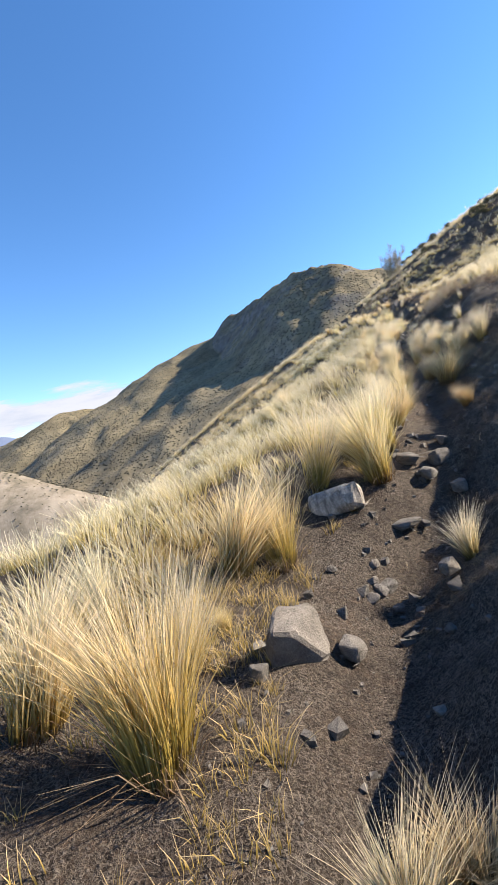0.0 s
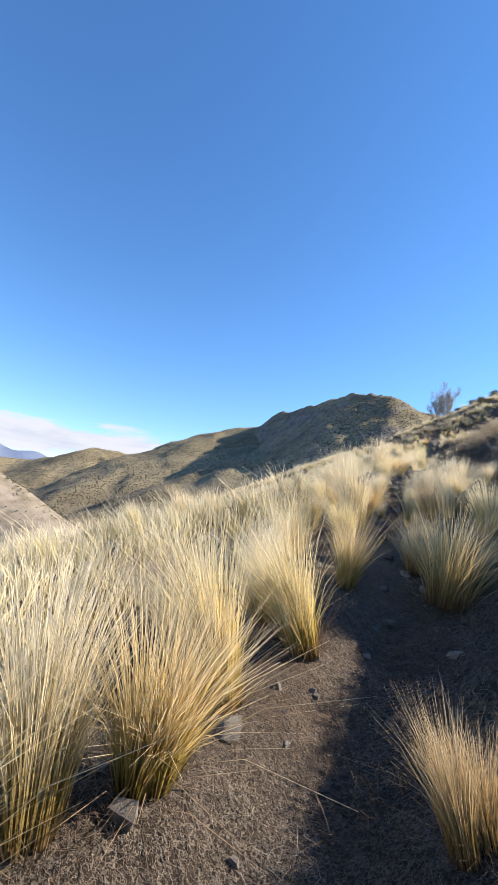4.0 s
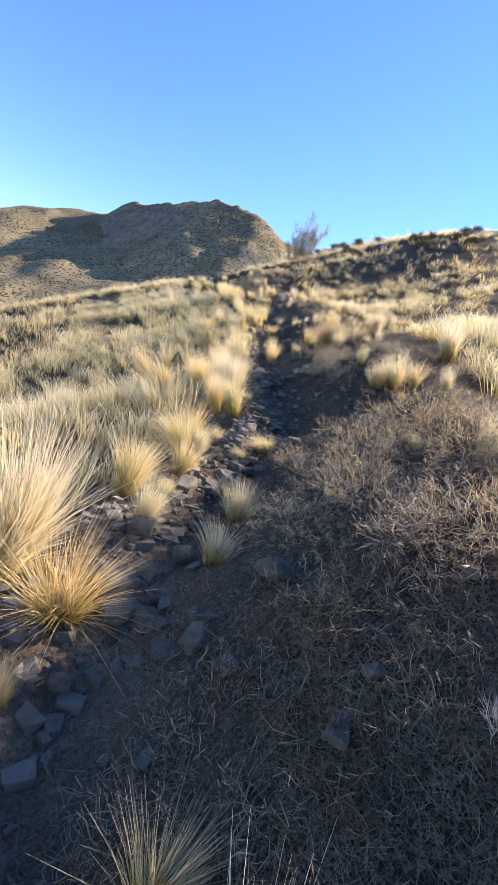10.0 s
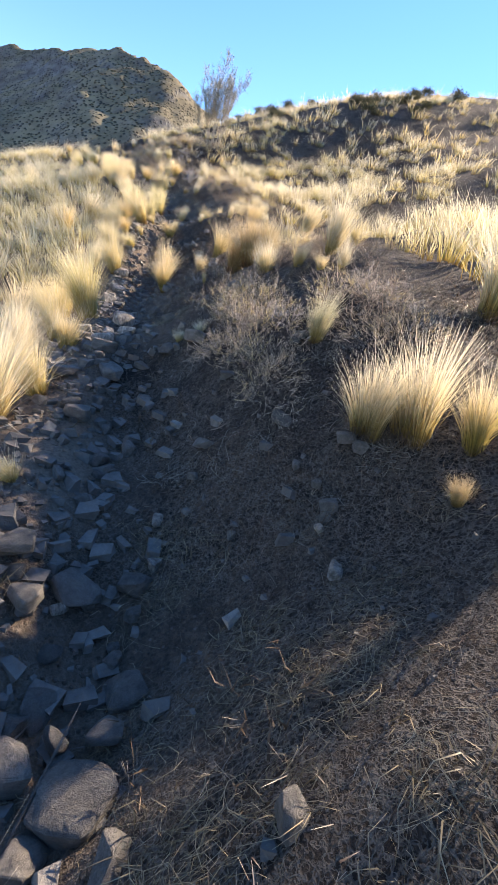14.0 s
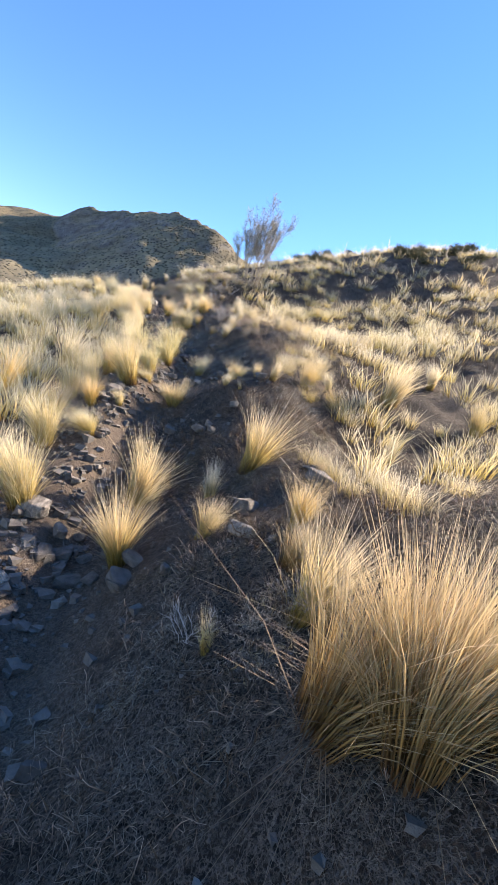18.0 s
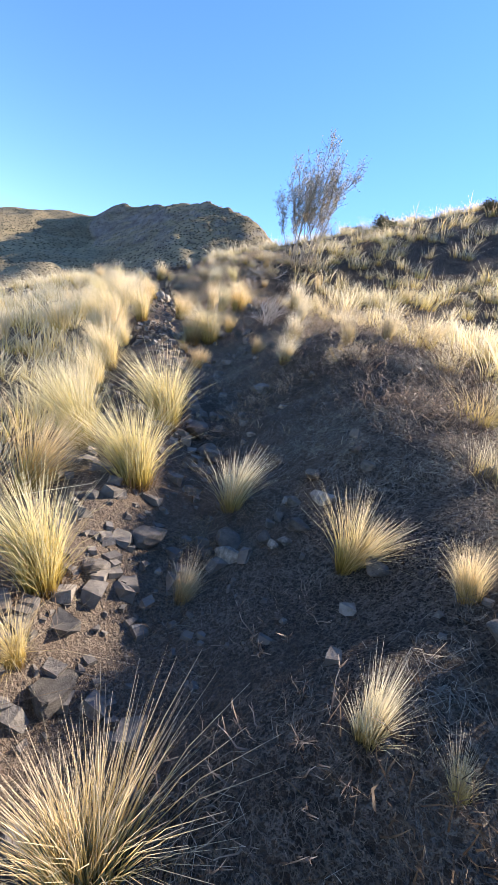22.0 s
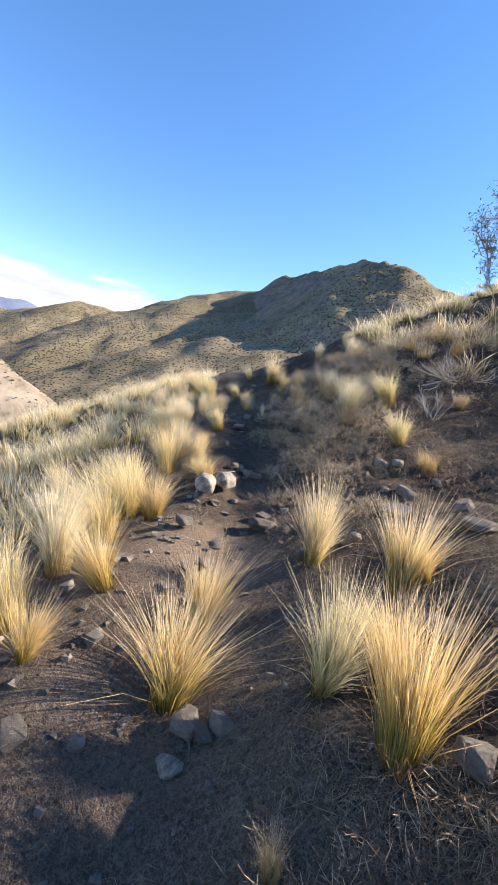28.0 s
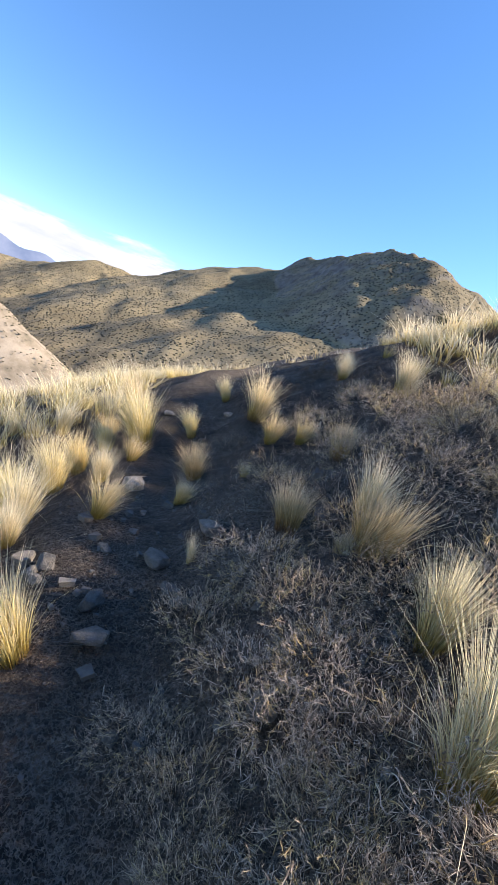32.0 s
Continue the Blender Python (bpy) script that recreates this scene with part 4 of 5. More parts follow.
for p in (
    (5.35, 13.94, 0.1, 0.04, 0), (5.22, 14.06, 0.11, 0.04, 0), (5.33, 14.1, 0.17, 0.07, 0), (5.26, 14.14, 0.08, 0.03, 0), (5.2, 14.24, 0.13, 0.06, 0), (5.43, 14.24, 0.09, 0.03, 0),
    (4.99, 14.28, 0.13, 0.08, 1), (6.07, 14.29, 0.07, 0.03, 1), (5.31, 14.29, 0.07, 0.03, 0), (5.22, 14.34, 0.09, 0.04, 0), (5.51, 14.36, 0.12, 0.05, 0), (5.27, 14.4, 0.12, 0.05, 0),
    (6.14, 14.47, 0.04, 0.02, 1), (5.5, 14.48, 0.06, 0.03, 0), (6.19, 14.51, 0.06, 0.03, 0), (5.51, 14.51, 0.06, 0.02, 0), (6.22, 14.53, 0.07, 0.04, 0), (5.33, 14.54, 0.07, 0.03, 0),
    (5.58, 14.6, 0.07, 0.03, 0),
):
    rock(*p)
for p in (
    (6.22, 14.63, 0.04, 0.02, 0), (6.37, 14.63, 0.06, 0.03, 0), (5.27, 14.65, 0.11, 0.05, 0), (5.37, 14.67, 0.06, 0.02, 1), (5.94, 14.68, 0.05, 0.02, 0), (5.45, 14.69, 0.06, 0.02, 0),
    (6.36, 14.7, 0.08, 0.02, 0), (6.41, 14.72, 0.07, 0.04, 0), (6.19, 14.74, 0.05, 0.02, 0), (5.42, 14.76, 0.07, 0.03, 0), (5.23, 14.76, 0.07, 0.03, 0), (5.7, 14.77, 0.07, 0.03, 1),
    (5.26, 14.82, 0.12, 0.05, 0), (5.76, 14.95, 0.06, 0.03, 1), (5.92, 15.05, 0.05, 0.02, 0), (5.5, 15.11, 0.06, 0.03, 0), (5.77, 15.49, 0.1, 0.06, 0), (5.71, 15.69, 0.08, 0.04, 0),
    (5.56, 15.74, 0.15, 0.06, 0),
):
    rock(*p)
for p in (
    (5.7, 15.9, 0.1, 0.05, 0), (6.31, 16.19, 0.17, 0.06, 0), (5.83, 16.2, 0.2, 0.06, 0), (6.03, 16.25, 0.1, 0.04, 0), (6.19, 16.27, 0.11, 0.06, 0), (5.79, 16.29, 0.1, 0.03, 0),
    (6.85, 16.6, 0.06, 0.03, 0), (5.86, 16.65, 0.14, 0.05, 1), (6.76, 16.66, 0.1, 0.05, 0), (6.55, 16.68, 0.05, 0.03, 0), (6.51, 16.75, 0.04, 0.02, 0), (6.09, 16.95, 0.13, 0.08, 1),
    (5.98, 17.08, 0.13, 0.05, 1), (5.84, 17.17, 0.19, 0.1, 1), (6.21, 17.53, 0.2, 0.11, 1), (6.58, 17.55, 0.05, 0.02, 0), (6.27, 17.73, 0.06, 0.04, 0), (6.31, 17.94, 0.2, 0.13, 1),
    (6.63, 18.07, 0.07, 0.03, 0),
):
    rock(*p)
for p in (
    (6.58, 18.78, 0.1, 0.05, 0), (6.39, 18.95, 0.16, 0.09, 1), (7.85, 19.1, 0.07, 0.03, 0), (6.5, 19.24, 0.12, 0.06, 1), (7.41, 19.27, 0.08, 0.03, 0), (7.79, 19.3, 0.16, 0.06, 1),
    (7.77, 19.36, 0.1, 0.04, 0), (7.28, 19.49, 0.18, 0.07, 0), (7.92, 19.57, 0.19, 0.08, 0), (8.42, 19.63, 0.19, 0.07, 0), (7.38, 19.67, 0.15, 0.06, 0), (6.68, 19.67, 0.16, 0.06, 1),
    (7.19, 19.75, 0.1, 0.04, 0), (7.08, 19.77, 0.15, 0.06, 0), (6.62, 19.78, 0.12, 0.06, 1), (8.54, 19.88, 0.2, 0.04, 0), (7.29, 19.98, 0.07, 0.04, 0), (7.18, 20.01, 0.11, 0.04, 0),
    (7.06, 20.03, 0.14, 0.06, 0),
):
    rock(*p)
for p in (
    (7.14, 20.11, 0.07, 0.03, 0), (7.01, 20.14, 0.12, 0.05, 0), (7.14, 20.22, 0.1, 0.04, 0), (6.84, 20.3, 0.2, 0.09, 1), (7.05, 20.34, 0.09, 0.04, 0), (7.1, 20.64, 0.08, 0.03, 1),
    (8.24, 21.23, 0.08, 0.04, 0), (8.44, 21.3, 0.04, 0.02, 0), (8.19, 21.38, 0.17, 0.07, 0), (8.27, 21.42, 0.11, 0.05, 0), (7.13, 21.43, 0.11, 0.07, 1), (8.53, 21.47, 0.09, 0.05, 0),
    (7.94, 21.51, 0.13, 0.05, 0), (8.99, 21.99, 0.17, 0.06, 0), (8.95, 22.5, 0.09, 0.04, 0), (8.73, 22.86, 0.05, 0.02, 1), (8.78, 22.87, 0.06, 0.02, 1), (8.86, 22.9, 0.09, 0.04, 0),
    (8.58, 22.94, 0.13, 0.05, 1),
):
    rock(*p)
for p in (
    (8.73, 22.94, 0.07, 0.03, 0), (8.76, 23, 0.04, 0.02, 0), (8.99, 23, 0.12, 0.05, 1), (8.81, 23.01, 0.06, 0.03, 0), (8.61, 23.03, 0.12, 0.07, 0), (9.22, 23.05, 0.07, 0.03, 0),
    (8.93, 23.1, 0.08, 0.05, 0), (8.26, 23.1, 0.14, 0.06, 0), (9.2, 23.15, 0.06, 0.03, 0), (9.05, 23.22, 0.13, 0.03, 0), (8.72, 23.85, 0.13, 0.05, 0), (8.97, 23.96, 0.07, 0.02, 1),
    (8.71, 23.96, 0.13, 0.07, 0), (8.69, 24.22, 0.17, 0.07, 0), (9.01, 24.27, 0.08, 0.04, 0), (8.78, 24.49, 0.06, 0.04, 0), (9.59, 24.51, 0.08, 0.03, 0), (8.88, 24.55, 0.07, 0.03, 0),
    (10.21, 24.63, 0.13, 0.06, 0),
):
    rock(*p)
for p in (
    (9.26, 24.65, 0.17, 0.07, 0), (9.04, 24.67, 0.12, 0.04, 0), (8.75, 24.71, 0.12, 0.06, 0), (8.04, 24.94, 0.2, 0.12, 1), (9.14, 25.57, 0.09, 0.03, 0), (9.18, 25.61, 0.09, 0.03, 0),
    (8.94, 25.63, 0.05, 0.03, 0), (9.27, 25.7, 0.09, 0.04, 0), (9.47, 25.82, 0.05, 0.03, 0), (9.38, 25.88, 0.05, 0.03, 0), (9.11, 25.94, 0.16, 0.06, 0), (9.45, 25.97, 0.06, 0.03, 0),
    (9.39, 26.71, 0.14, 0.06, 1), (9.69, 26.71, 0.08, 0.04, 1), (9.68, 26.83, 0.11, 0.06, 0), (8.49, 27.37, 0.17, 0.09, 0), (9.92, 27.42, 0.1, 0.06, 0), (10.08, 27.95, 0.16, 0.04, 0),
    (10.57, 28.73, 0.2, 0.05, 0),
):
    rock(*p)
for p in (
    (9.96, 28.83, 0.09, 0.04, 1), (10.62, 29.03, 0.15, 0.07, 0), (10.31, 29.2, 0.2, 0.03, 0), (9.48, 29.37, 0.2, 0.08, 0), (10.44, 29.46, 0.16, 0.06, 0), (10.05, 29.49, 0.05, 0.02, 0),
    (10.31, 29.53, 0.07, 0.03, 0), (9.63, 29.58, 0.06, 0.04, 1), (10.09, 29.59, 0.07, 0.04, 0), (9.01, 29.66, 0.19, 0.12, 1), (9.8, 29.69, 0.06, 0.03, 0), (9.9, 29.7, 0.09, 0.05, 0),
    (10.77, 29.75, 0.09, 0.04, 0), (10.25, 29.83, 0.08, 0.03, 0), (9.15, 29.87, 0.2, 0.11, 1), (10.04, 29.87, 0.06, 0.02, 0), (10.13, 29.9, 0.08, 0.03, 0), (10.24, 29.91, 0.1, 0.04, 0),
    (10.54, 29.97, 0.11, 0.04, 1),
):
    rock(*p)
for p in (
    (10.07, 29.99, 0.06, 0.02, 0), (10.24, 30.02, 0.08, 0.04, 0), (10.42, 30.03, 0.14, 0.06, 1), (10.07, 30.07, 0.06, 0.03, 0), (10.19, 30.08, 0.03, 0.02, 1), (9.35, 30.39, 0.13, 0.05, 0),
    (9.21, 30.4, 0.08, 0.03, 0), (9.26, 30.45, 0.11, 0.05, 0), (9.08, 30.95, 0.07, 0.04, 0), (9.25, 32.03, 0.16, 0.06, 0), (9.48, 32.27, 0.16, 0.05, 0), (8.85, 32.98, 0.15, 0.07, 1),
):
    rock(*p)


def on_path(x, y):
    u = across(x, y)
    wide = np.exp(-((u / 0.42) ** 2)) + 0.35 * np.exp(-(((u - 0.8) / 0.7) ** 2))
    return wide * np.clip(0.5 + 1.4 * fractal(x * 0.9, y * 0.9, 2, 91), 0.02, 1)


for x, y in scatter(2600, -1.5, 12, 3.5, 36, on_path)[:80]:
    s = random.uniform(0.05, 0.11)
    rock(x, y, s * random.uniform(0.9, 1.6), s * random.uniform(0.3, 0.55), 1 if random.random() < 0.12 else 0)


def flag_density(x, y):
    u = across(x, y)
    return np.exp(-(((u + 0.12) / 0.3) ** 2)) * np.clip(np.interp(y, [8, 10, 13, 17, 21, 26, 31], [0.1, 0.35, 1, 1, 0.7, 0.5, 0.3]), 0, 1)


for x, y in scatter(3600, -1.5, 12, 8, 32, flag_density)[:150]:
    s = 0.05 + 0.13 * random.random() ** 2
    rock(x, y, s, s * random.uniform(0.2, 0.45), 1 if random.random() < 0.08 else 0)


def joined(name, pieces, mat, label, category):
    """Many small pieces as one mesh: each piece a pair of vertex and triangle arrays."""
    V = np.concatenate([v for v, _ in pieces])
    base, F = 0, []
    for v, f in pieces:
        F.append(f + base)
        base += len(v)
    F = np.concatenate(F)
    me = bpy.data.meshes.new(name)
    me.vertices.add(len(V))
    me.vertices.foreach_set("co", V.ravel())
    me.loops.add(F.size)
    me.loops.foreach_set("vertex_index", F.ravel())
    me.polygons.add(len(F))
    me.polygons.foreach_set("loop_start", np.arange(len(F)) * F.shape[1])
    me.polygons.foreach_set("use_smooth", np.zeros(len(F), bool))
    me.update()
    me.materials.append(mat)
    return tagged(new(name, me), label, category, kind="stuff")


ICO = bmesh.new()
bmesh.ops.create_icosphere(ICO, subdivisions=1, radius=1.0)
ICO_V = np.array([v.co for v in ICO.verts])
ICO_F = np.array([[v.index for v in f.verts] for f in ICO.faces])
ICO.free()


def lumps(spots, size, squash, rough, height):
    out = []
    for x, y in spots:
        s = random.uniform(*size)
        v = ICO_V * rng.uniform(1 - rough, 1 + rough, (len(ICO_V), 1)) * (s, s * random.uniform(0.7, 1.1), s * squash)
        a = random.uniform(0, 6.28)
        v = v @ np.array([[math.cos(a), math.sin(a), 0], [-math.sin(a), math.cos(a), 0], [0, 0, 1]])
        out.append((v + (x, y, float(height(x, y)) + s * squash * 0.25), ICO_F))
    return out


CUBE_V = np.array([(x, y, z) for x in (-1, 1) for y in (-1, 1) for z in (-1, 1)], float)
CUBE_F = np.array([(0, 1, 3), (0, 3, 2), (4, 6, 7), (4, 7, 5), (0, 4, 5), (0, 5, 1), (2, 3, 7), (2, 7, 6), (0, 2, 6), (0, 6, 4), (1, 5, 7), (1, 7, 3)])


def shards(spots, size, squash):
    out = []
    for x, y in spots:
        s = size[0] + (size[1] - size[0]) * random.random() ** 1.6
        v = CUBE_V * rng.uniform(0.35, 1.0, (8, 3)) * (s, s * random.uniform(0.5, 0.9), s * squash)
        a, b = random.uniform(0, 6.28), random.uniform(-0.35, 0.35)
        v = v @ np.array([[1, 0, 0], [0, math.cos(b), math.sin(b)], [0, -math.sin(b), math.cos(b)]]) @ np.array([[math.cos(a), math.sin(a), 0], [-math.sin(a), math.cos(a), 0], [0, 0, 1]])
        out.append((v + (x, y, float(land(x, y)) + s * squash * 0.3), CUBE_F))
    return out


def gravel_density(x, y):
    u = across(x, y)
    return (np.exp(-((u / 0.5) ** 2)) + 0.22 * np.exp(-(((u - 0.9) / 1.0) ** 2))) * np.clip(0.55 + 1.5 * fractal(x * 1.3, y * 1.3, 2, 95), 0.02, 1)


def rubble_density(x, y):
    u = across(x, y)
    return (np.exp(-(((u + 0.08) / 0.45) ** 2)) + 0.25 * np.exp(-(((u - 1.0) / 0.9) ** 2))) * np.clip(0.5 + 1.8 * fractal(x * 1.1, y * 1.1, 2, 95), 0.04, 1) * np.interp(y, [2, 10, 12, 18, 22, 24, 33], [0.5, 0.5, 1, 1, 0.7, 0.35, 0.35])


joined("rubble", shards(scatter(26000, -1.5, 12, 2.5, 33, rubble_density)[:6500], (0.01, 0.055), 0.65), ROCK, "angular grey rubble loose on the footpath", "rubble")
joined("trail_rubble", shards(scatter(36000, 2.5, 10.5, 11.5, 27, lambda x, y: np.exp(-(((across(x, y) + 0.12) / 0.38) ** 2)) * np.interp(y, [18, 20, 27], [1.0, 0.8, 0.4]))[:4600], (0.012, 0.058), 0.6), ROCK, "packed angular rubble along the edge of the footpath", "rubble")
joined("pale_chips", shards(scatter(6000, -1.5, 12, 2.5, 33, rubble_density)[:900], (0.010, 0.05), 0.6), PALE, "pale stone chips loose on the footpath", "rubble")
joined("gravel", shards(scatter(26000, -1.5, 12, 2.5, 33, gravel_density)[:9000], (0.006, 0.022), 0.8), ROCK, "loose grey gravel over the footpath", "gravel")


# ---- dead grass and straw on the ground ----
def litter_density(x, y):
    u = across(x, y)
    return np.where(np.abs(u) < 0.3, 0.12, np.where(u < 0, 0.5, 0.85)) * np.clip(0.55 + 1.4 * fractal(x * 0.8, y * 0.8, 2, 97), 0.03, 1)


def tuft_field(name, spots, blades, hi, spread, width, mat, label, seed, droop=0.9, k=3):
    V, Q, U, base = [], [], [], 0
    kinds = [strips(tuft_blades(blades, 1.0, spread, 0.35, seed + j, k, droop), width / hi, seed + j) for j in range(10)]
    for j, (x, y) in enumerate(spots):
        v, q, uv = kinds[j % 10]
        s = hi * random.uniform(0.5, 1.2)
        a = random.uniform(0, 6.28)
        w = v @ np.array([[math.cos(a), math.sin(a), 0], [-math.sin(a), math.cos(a), 0], [0, 0, 1]]) * s
        V.append(w + (x, y, float(land(x, y)) - 0.01))
        Q.append(q + base)
        U.append(uv)
        base += len(v)
    me = strip_mesh(name, np.concatenate(V), np.concatenate(Q), np.concatenate(U), mat)
    return tagged(new(name, me), label, "dead grass", kind="stuff")


def corridor(x, y):
    u = across(x, y)
    return litter_density(x, y) * np.where((u > -1.6) & (u < 3.4), 1, 0)


tuft_field("dead_grass", scatter(70000, -1.8, 13, 2.2, 36, corridor)[:7000], 8, 0.07, 1.5, 0.0022, LITTER, "short grey dead grass matted on the ground", 500, 0.9, 2)
tuft_field("short_dry_grass", scatter(9000, -4, 1, 0.8, 6.2, lambda x, y: np.where((across(x, y) < np.interp(y, [3.0, 4.0], [-0.15, -0.4])) & (across(x, y) > -2.4), 0.9, 0.0) * np.clip(0.7 + 1.8 * fractal(x * 0.9, y * 0.9, 2, 187), 0.05, 1))[:1700], 18, 0.17, 0.8, 0.004, GREENISH, "short yellowish dry grass covering the soil", 540, 0.8)
tuft_field("fallen_straw", scatter(9000, -1.5, 12, 2.2, 36, lambda x, y: 0.1 + corridor(x, y))[:500], 3, 0.09, 0.9, 0.003, STALK, "pale fallen straws lying on the soil", 520, 0.3)


# ---- low shrubs ----
def sprig(seed, twigs=6):
    """One crooked heath twig a unit long with short side twigs, as tapering strips."""
    r = np.random.default_rng(seed)
    lean = r.normal(0, 0.35, 2)
    at = np.linspace(0, 1, 4)
    stem = np.stack([lean[0] * at, lean[1] * at, at], -1) + np.cumsum(r.normal(0, 0.07, (4, 3)), 0)
    start = stem[r.integers(1, 4, twigs)] + r.normal(0, 0.05, (twigs, 3))
    d = r.normal(0, 0.8, (twigs, 3)) + (0, 0, 0.45)
    d = d / np.linalg.norm(d, axis=1)[:, None] * r.uniform(0.25, 0.55, twigs)[:, None]
    side = np.stack([start, start + d], 1)
    a = strips(stem[None], 0.066, seed)
    b = strips(side, 0.058, seed + 1)
    return np.concatenate([a[0], b[0]]), np.concatenate([a[1], b[1] + len(a[0])]), np.concatenate([a[2], b[2]])


TWIGLETS = [sprig(700 + k) for k in range(14)]


def aligned(way, turn):
    """A turn that takes the z axis to the given direction."""
    q = Vector(way).to_track_quat("Z", "Y").to_matrix()
    return np.array(q @ Matrix.Rotation(turn, 3, "Z")).T


def sprigs_mesh(name, places, mat):
    V, Q, U, base = [], [], [], 0
    for k, (p, way, size) in enumerate(places):
        v, q, uv = TWIGLETS[k % 14]
        V.append(v @ aligned(way, random.uniform(0, 6.28)) * size + p)
        Q.append(q + base)
        U.append(uv)
        base += len(v)
    return strip_mesh(name, np.concatenate(V), np.concatenate(Q), np.concatenate(U), mat)


def heath_kind(seed):
    """A cushion a unit across its half width: grey twigs right through it, yellowed tips painted as sunlit on top."""
    r = np.random.default_rng(seed)
    grey, tips = [], []
    for _ in range(720):
        a, s = r.uniform(0, 6.2832), r.uniform(0.02, 1.0)
        c = math.sqrt(1 - s * s)
        d = np.array((math.cos(a) * c, math.sin(a) * c, s))
        lump = 0.74 + 0.22 * math.sin(3 * a + seed) * c + 0.14 * math.sin(7 * a + 2.3 * seed) + r.normal(0, 0.05)
        lump *= r.uniform(0.45, 1.0) ** 0.45
        way = d + r.normal(0, 0.45, 3) + (-0.1, 0, 0.35)
        (tips if r.uniform() < 0.22 + 0.22 * math.sin(2 * a + seed) else grey).append((d * lump * (1, 1, 0.7), way, r.uniform(0.07, 0.15)))
    return sprigs_mesh("heath_shrub", grey, TWIGS), sprigs_mesh("foliage", tips, SPRIGS)


HEATHS = [heath_kind(900 + k) for k in range(5)]


def heath(x, y, r, h):
    twigs, tips = random.choice(HEATHS)
    ob = tagged(new("heath_shrub", twigs), "low dry greyish-brown cushion shrub of fine twigs on the slope", "shrub", "low shrubs on the slope")
    ob.matrix_world = pose(x, y, float(land(x, y)) - 0.02, random.uniform(-6, 6), random.uniform(-22, -8), random.uniform(0, 360)) @ Matrix.Diagonal((r, r, h, 1))
    c = new("foliage", tips)
    c.parent = ob


for x, y, r in ((3.58, 8.46, 0.45), (5.05, 12.65, 0.4), (5.38, 12.64, 0.42), (4.95, 13.13, 0.3), (4.86, 12.48, 0.36), (6.48, 15.53, 0.42), (6.53, 16.03, 0.36), (6.81, 15.35, 0.36), (6.32, 15.25, 0.34), (6.71, 16.24, 0.36), (6.79, 15.02, 0.32), (6.35, 15.66, 0.3),
                (5.27, 12.15, 0.4), (4.76, 12, 0.42), (4.87, 11.65, 0.45), (4.52, 12.29, 0.3), (11.39, 27.14, 0.5), (9.8, 24.28, 0.35), (10.66, 24.88, 0.45), (9.8, 28, 0.3),
                (10, 30.91, 0.34), (10.5, 30.86, 0.4), (11.38, 31.37, 0.45), (9.9, 30.7, 0.3), (10.13, 31.01, 0.36), (10.36, 30.74, 0.35), (9.87, 30.29, 0.28), (10.46, 30.48, 0.3)):
    heath(x, y, r, r * 0.98)
for x, y, r in ((9.57, 31.54, 0.25), (9.9, 31.54, 0.32), (9.65, 31.05, 0.25), (9.48, 31.16, 0.22), (9.95, 31.27, 0.28), (10.05, 30.23, 0.28), (9.78, 31.23, 0.28),
                (10.91, 33.54, 0.5), (10.96, 27.05, 0.3), (9.77, 30.46, 0.25), (9.94, 30.09, 0.26), (10.15, 30.56, 0.3), (0.99, 8.61, 0.45),
                (7.49, 14.58, 0.35), (11.86, 25.2, 0.35), (9.66, 21.97, 0.28), (1.7, 10.82, 0.5), (5.04, 10.61, 0.4), (3.13, 8.54, 0.28), (11.97, 31.84, 0.45), (12.65, 31.58, 0.5), (12.03, 32.34, 0.5),
                (10.63, 31.52, 0.42), (10.94, 32.04, 0.45), (10.59, 32.38, 0.4), (10.18, 32.02, 0.3), (11.39, 32.69, 0.5), (7.76, 18.47, 0.25), (7.61, 18.56, 0.25),
                (9.66, 29.73, 0.25), (10.11, 29.85, 0.28), (9.63, 30.26, 0.24), (10.34, 30.23, 0.26), (9.71, 30.83, 0.28), (10.06, 30.74, 0.3), (9.87, 31.14, 0.28), (10.22, 31.54, 0.32), (9.72, 31.82, 0.3), (10.48, 31.32, 0.35),
                (10.15, 29.25, 0.26), (10.29, 32.86, 0.4), (10.59, 33.09, 0.42), (10.85, 32.67, 0.45), (10.14, 34.01, 0.36), (11.26, 33.39, 0.5), (10.55, 34.36, 0.4), (11.71, 32.85, 0.5), (9.81, 32.64, 0.28), (9.87, 25.55, 0.3), (10.18, 25.77, 0.3)):
    heath(x, y, r, r * 0.98)


def bank_density(x, y):
    u = across(x, y)
    wide = np.interp(y, [6, 12, 16, 20, 26, 34], [3.0, 2.8, 2.4, 2.8, 3.2, 3.6])
    return np.where((u > 0.32) & (u < wide), np.interp(y, [6, 9, 17, 28, 31, 35], [0.9, 1.0, 1.0, 1.0, 0.6, 0.5]), 0.0) * np.clip(0.62 + 2.4 * fractal(x * 0.8, y * 0.8, 3, 151), 0.06, 1)


def bank_scrub(name, spots, mat, label):
    """Low ragged patches of twigs, a hand high, over the soil."""
    places = []
    for x, y in spots:
        s = random.uniform(0.1, 0.26)
        for _ in range(random.randint(22, 46)):
            a, q = random.uniform(0, 6.2832), math.sqrt(random.random())
            px, py = x + s * q * math.cos(a), y + s * q * math.sin(a) * 0.8
            way = (q * math.cos(a) + random.gauss(0, 0.5) - 0.3, q * math.sin(a) + random.gauss(0, 0.5), random.uniform(0.25, 0.9))
            places.append(((px, py, float(land(px, py)) + 0.55 * s * (1 - q * q) * random.random() - 0.01), way, random.uniform(0.03, 0.085)))
    return tagged(new(name, sprigs_mesh(name, places, mat)), label, "scrub", kind="stuff")


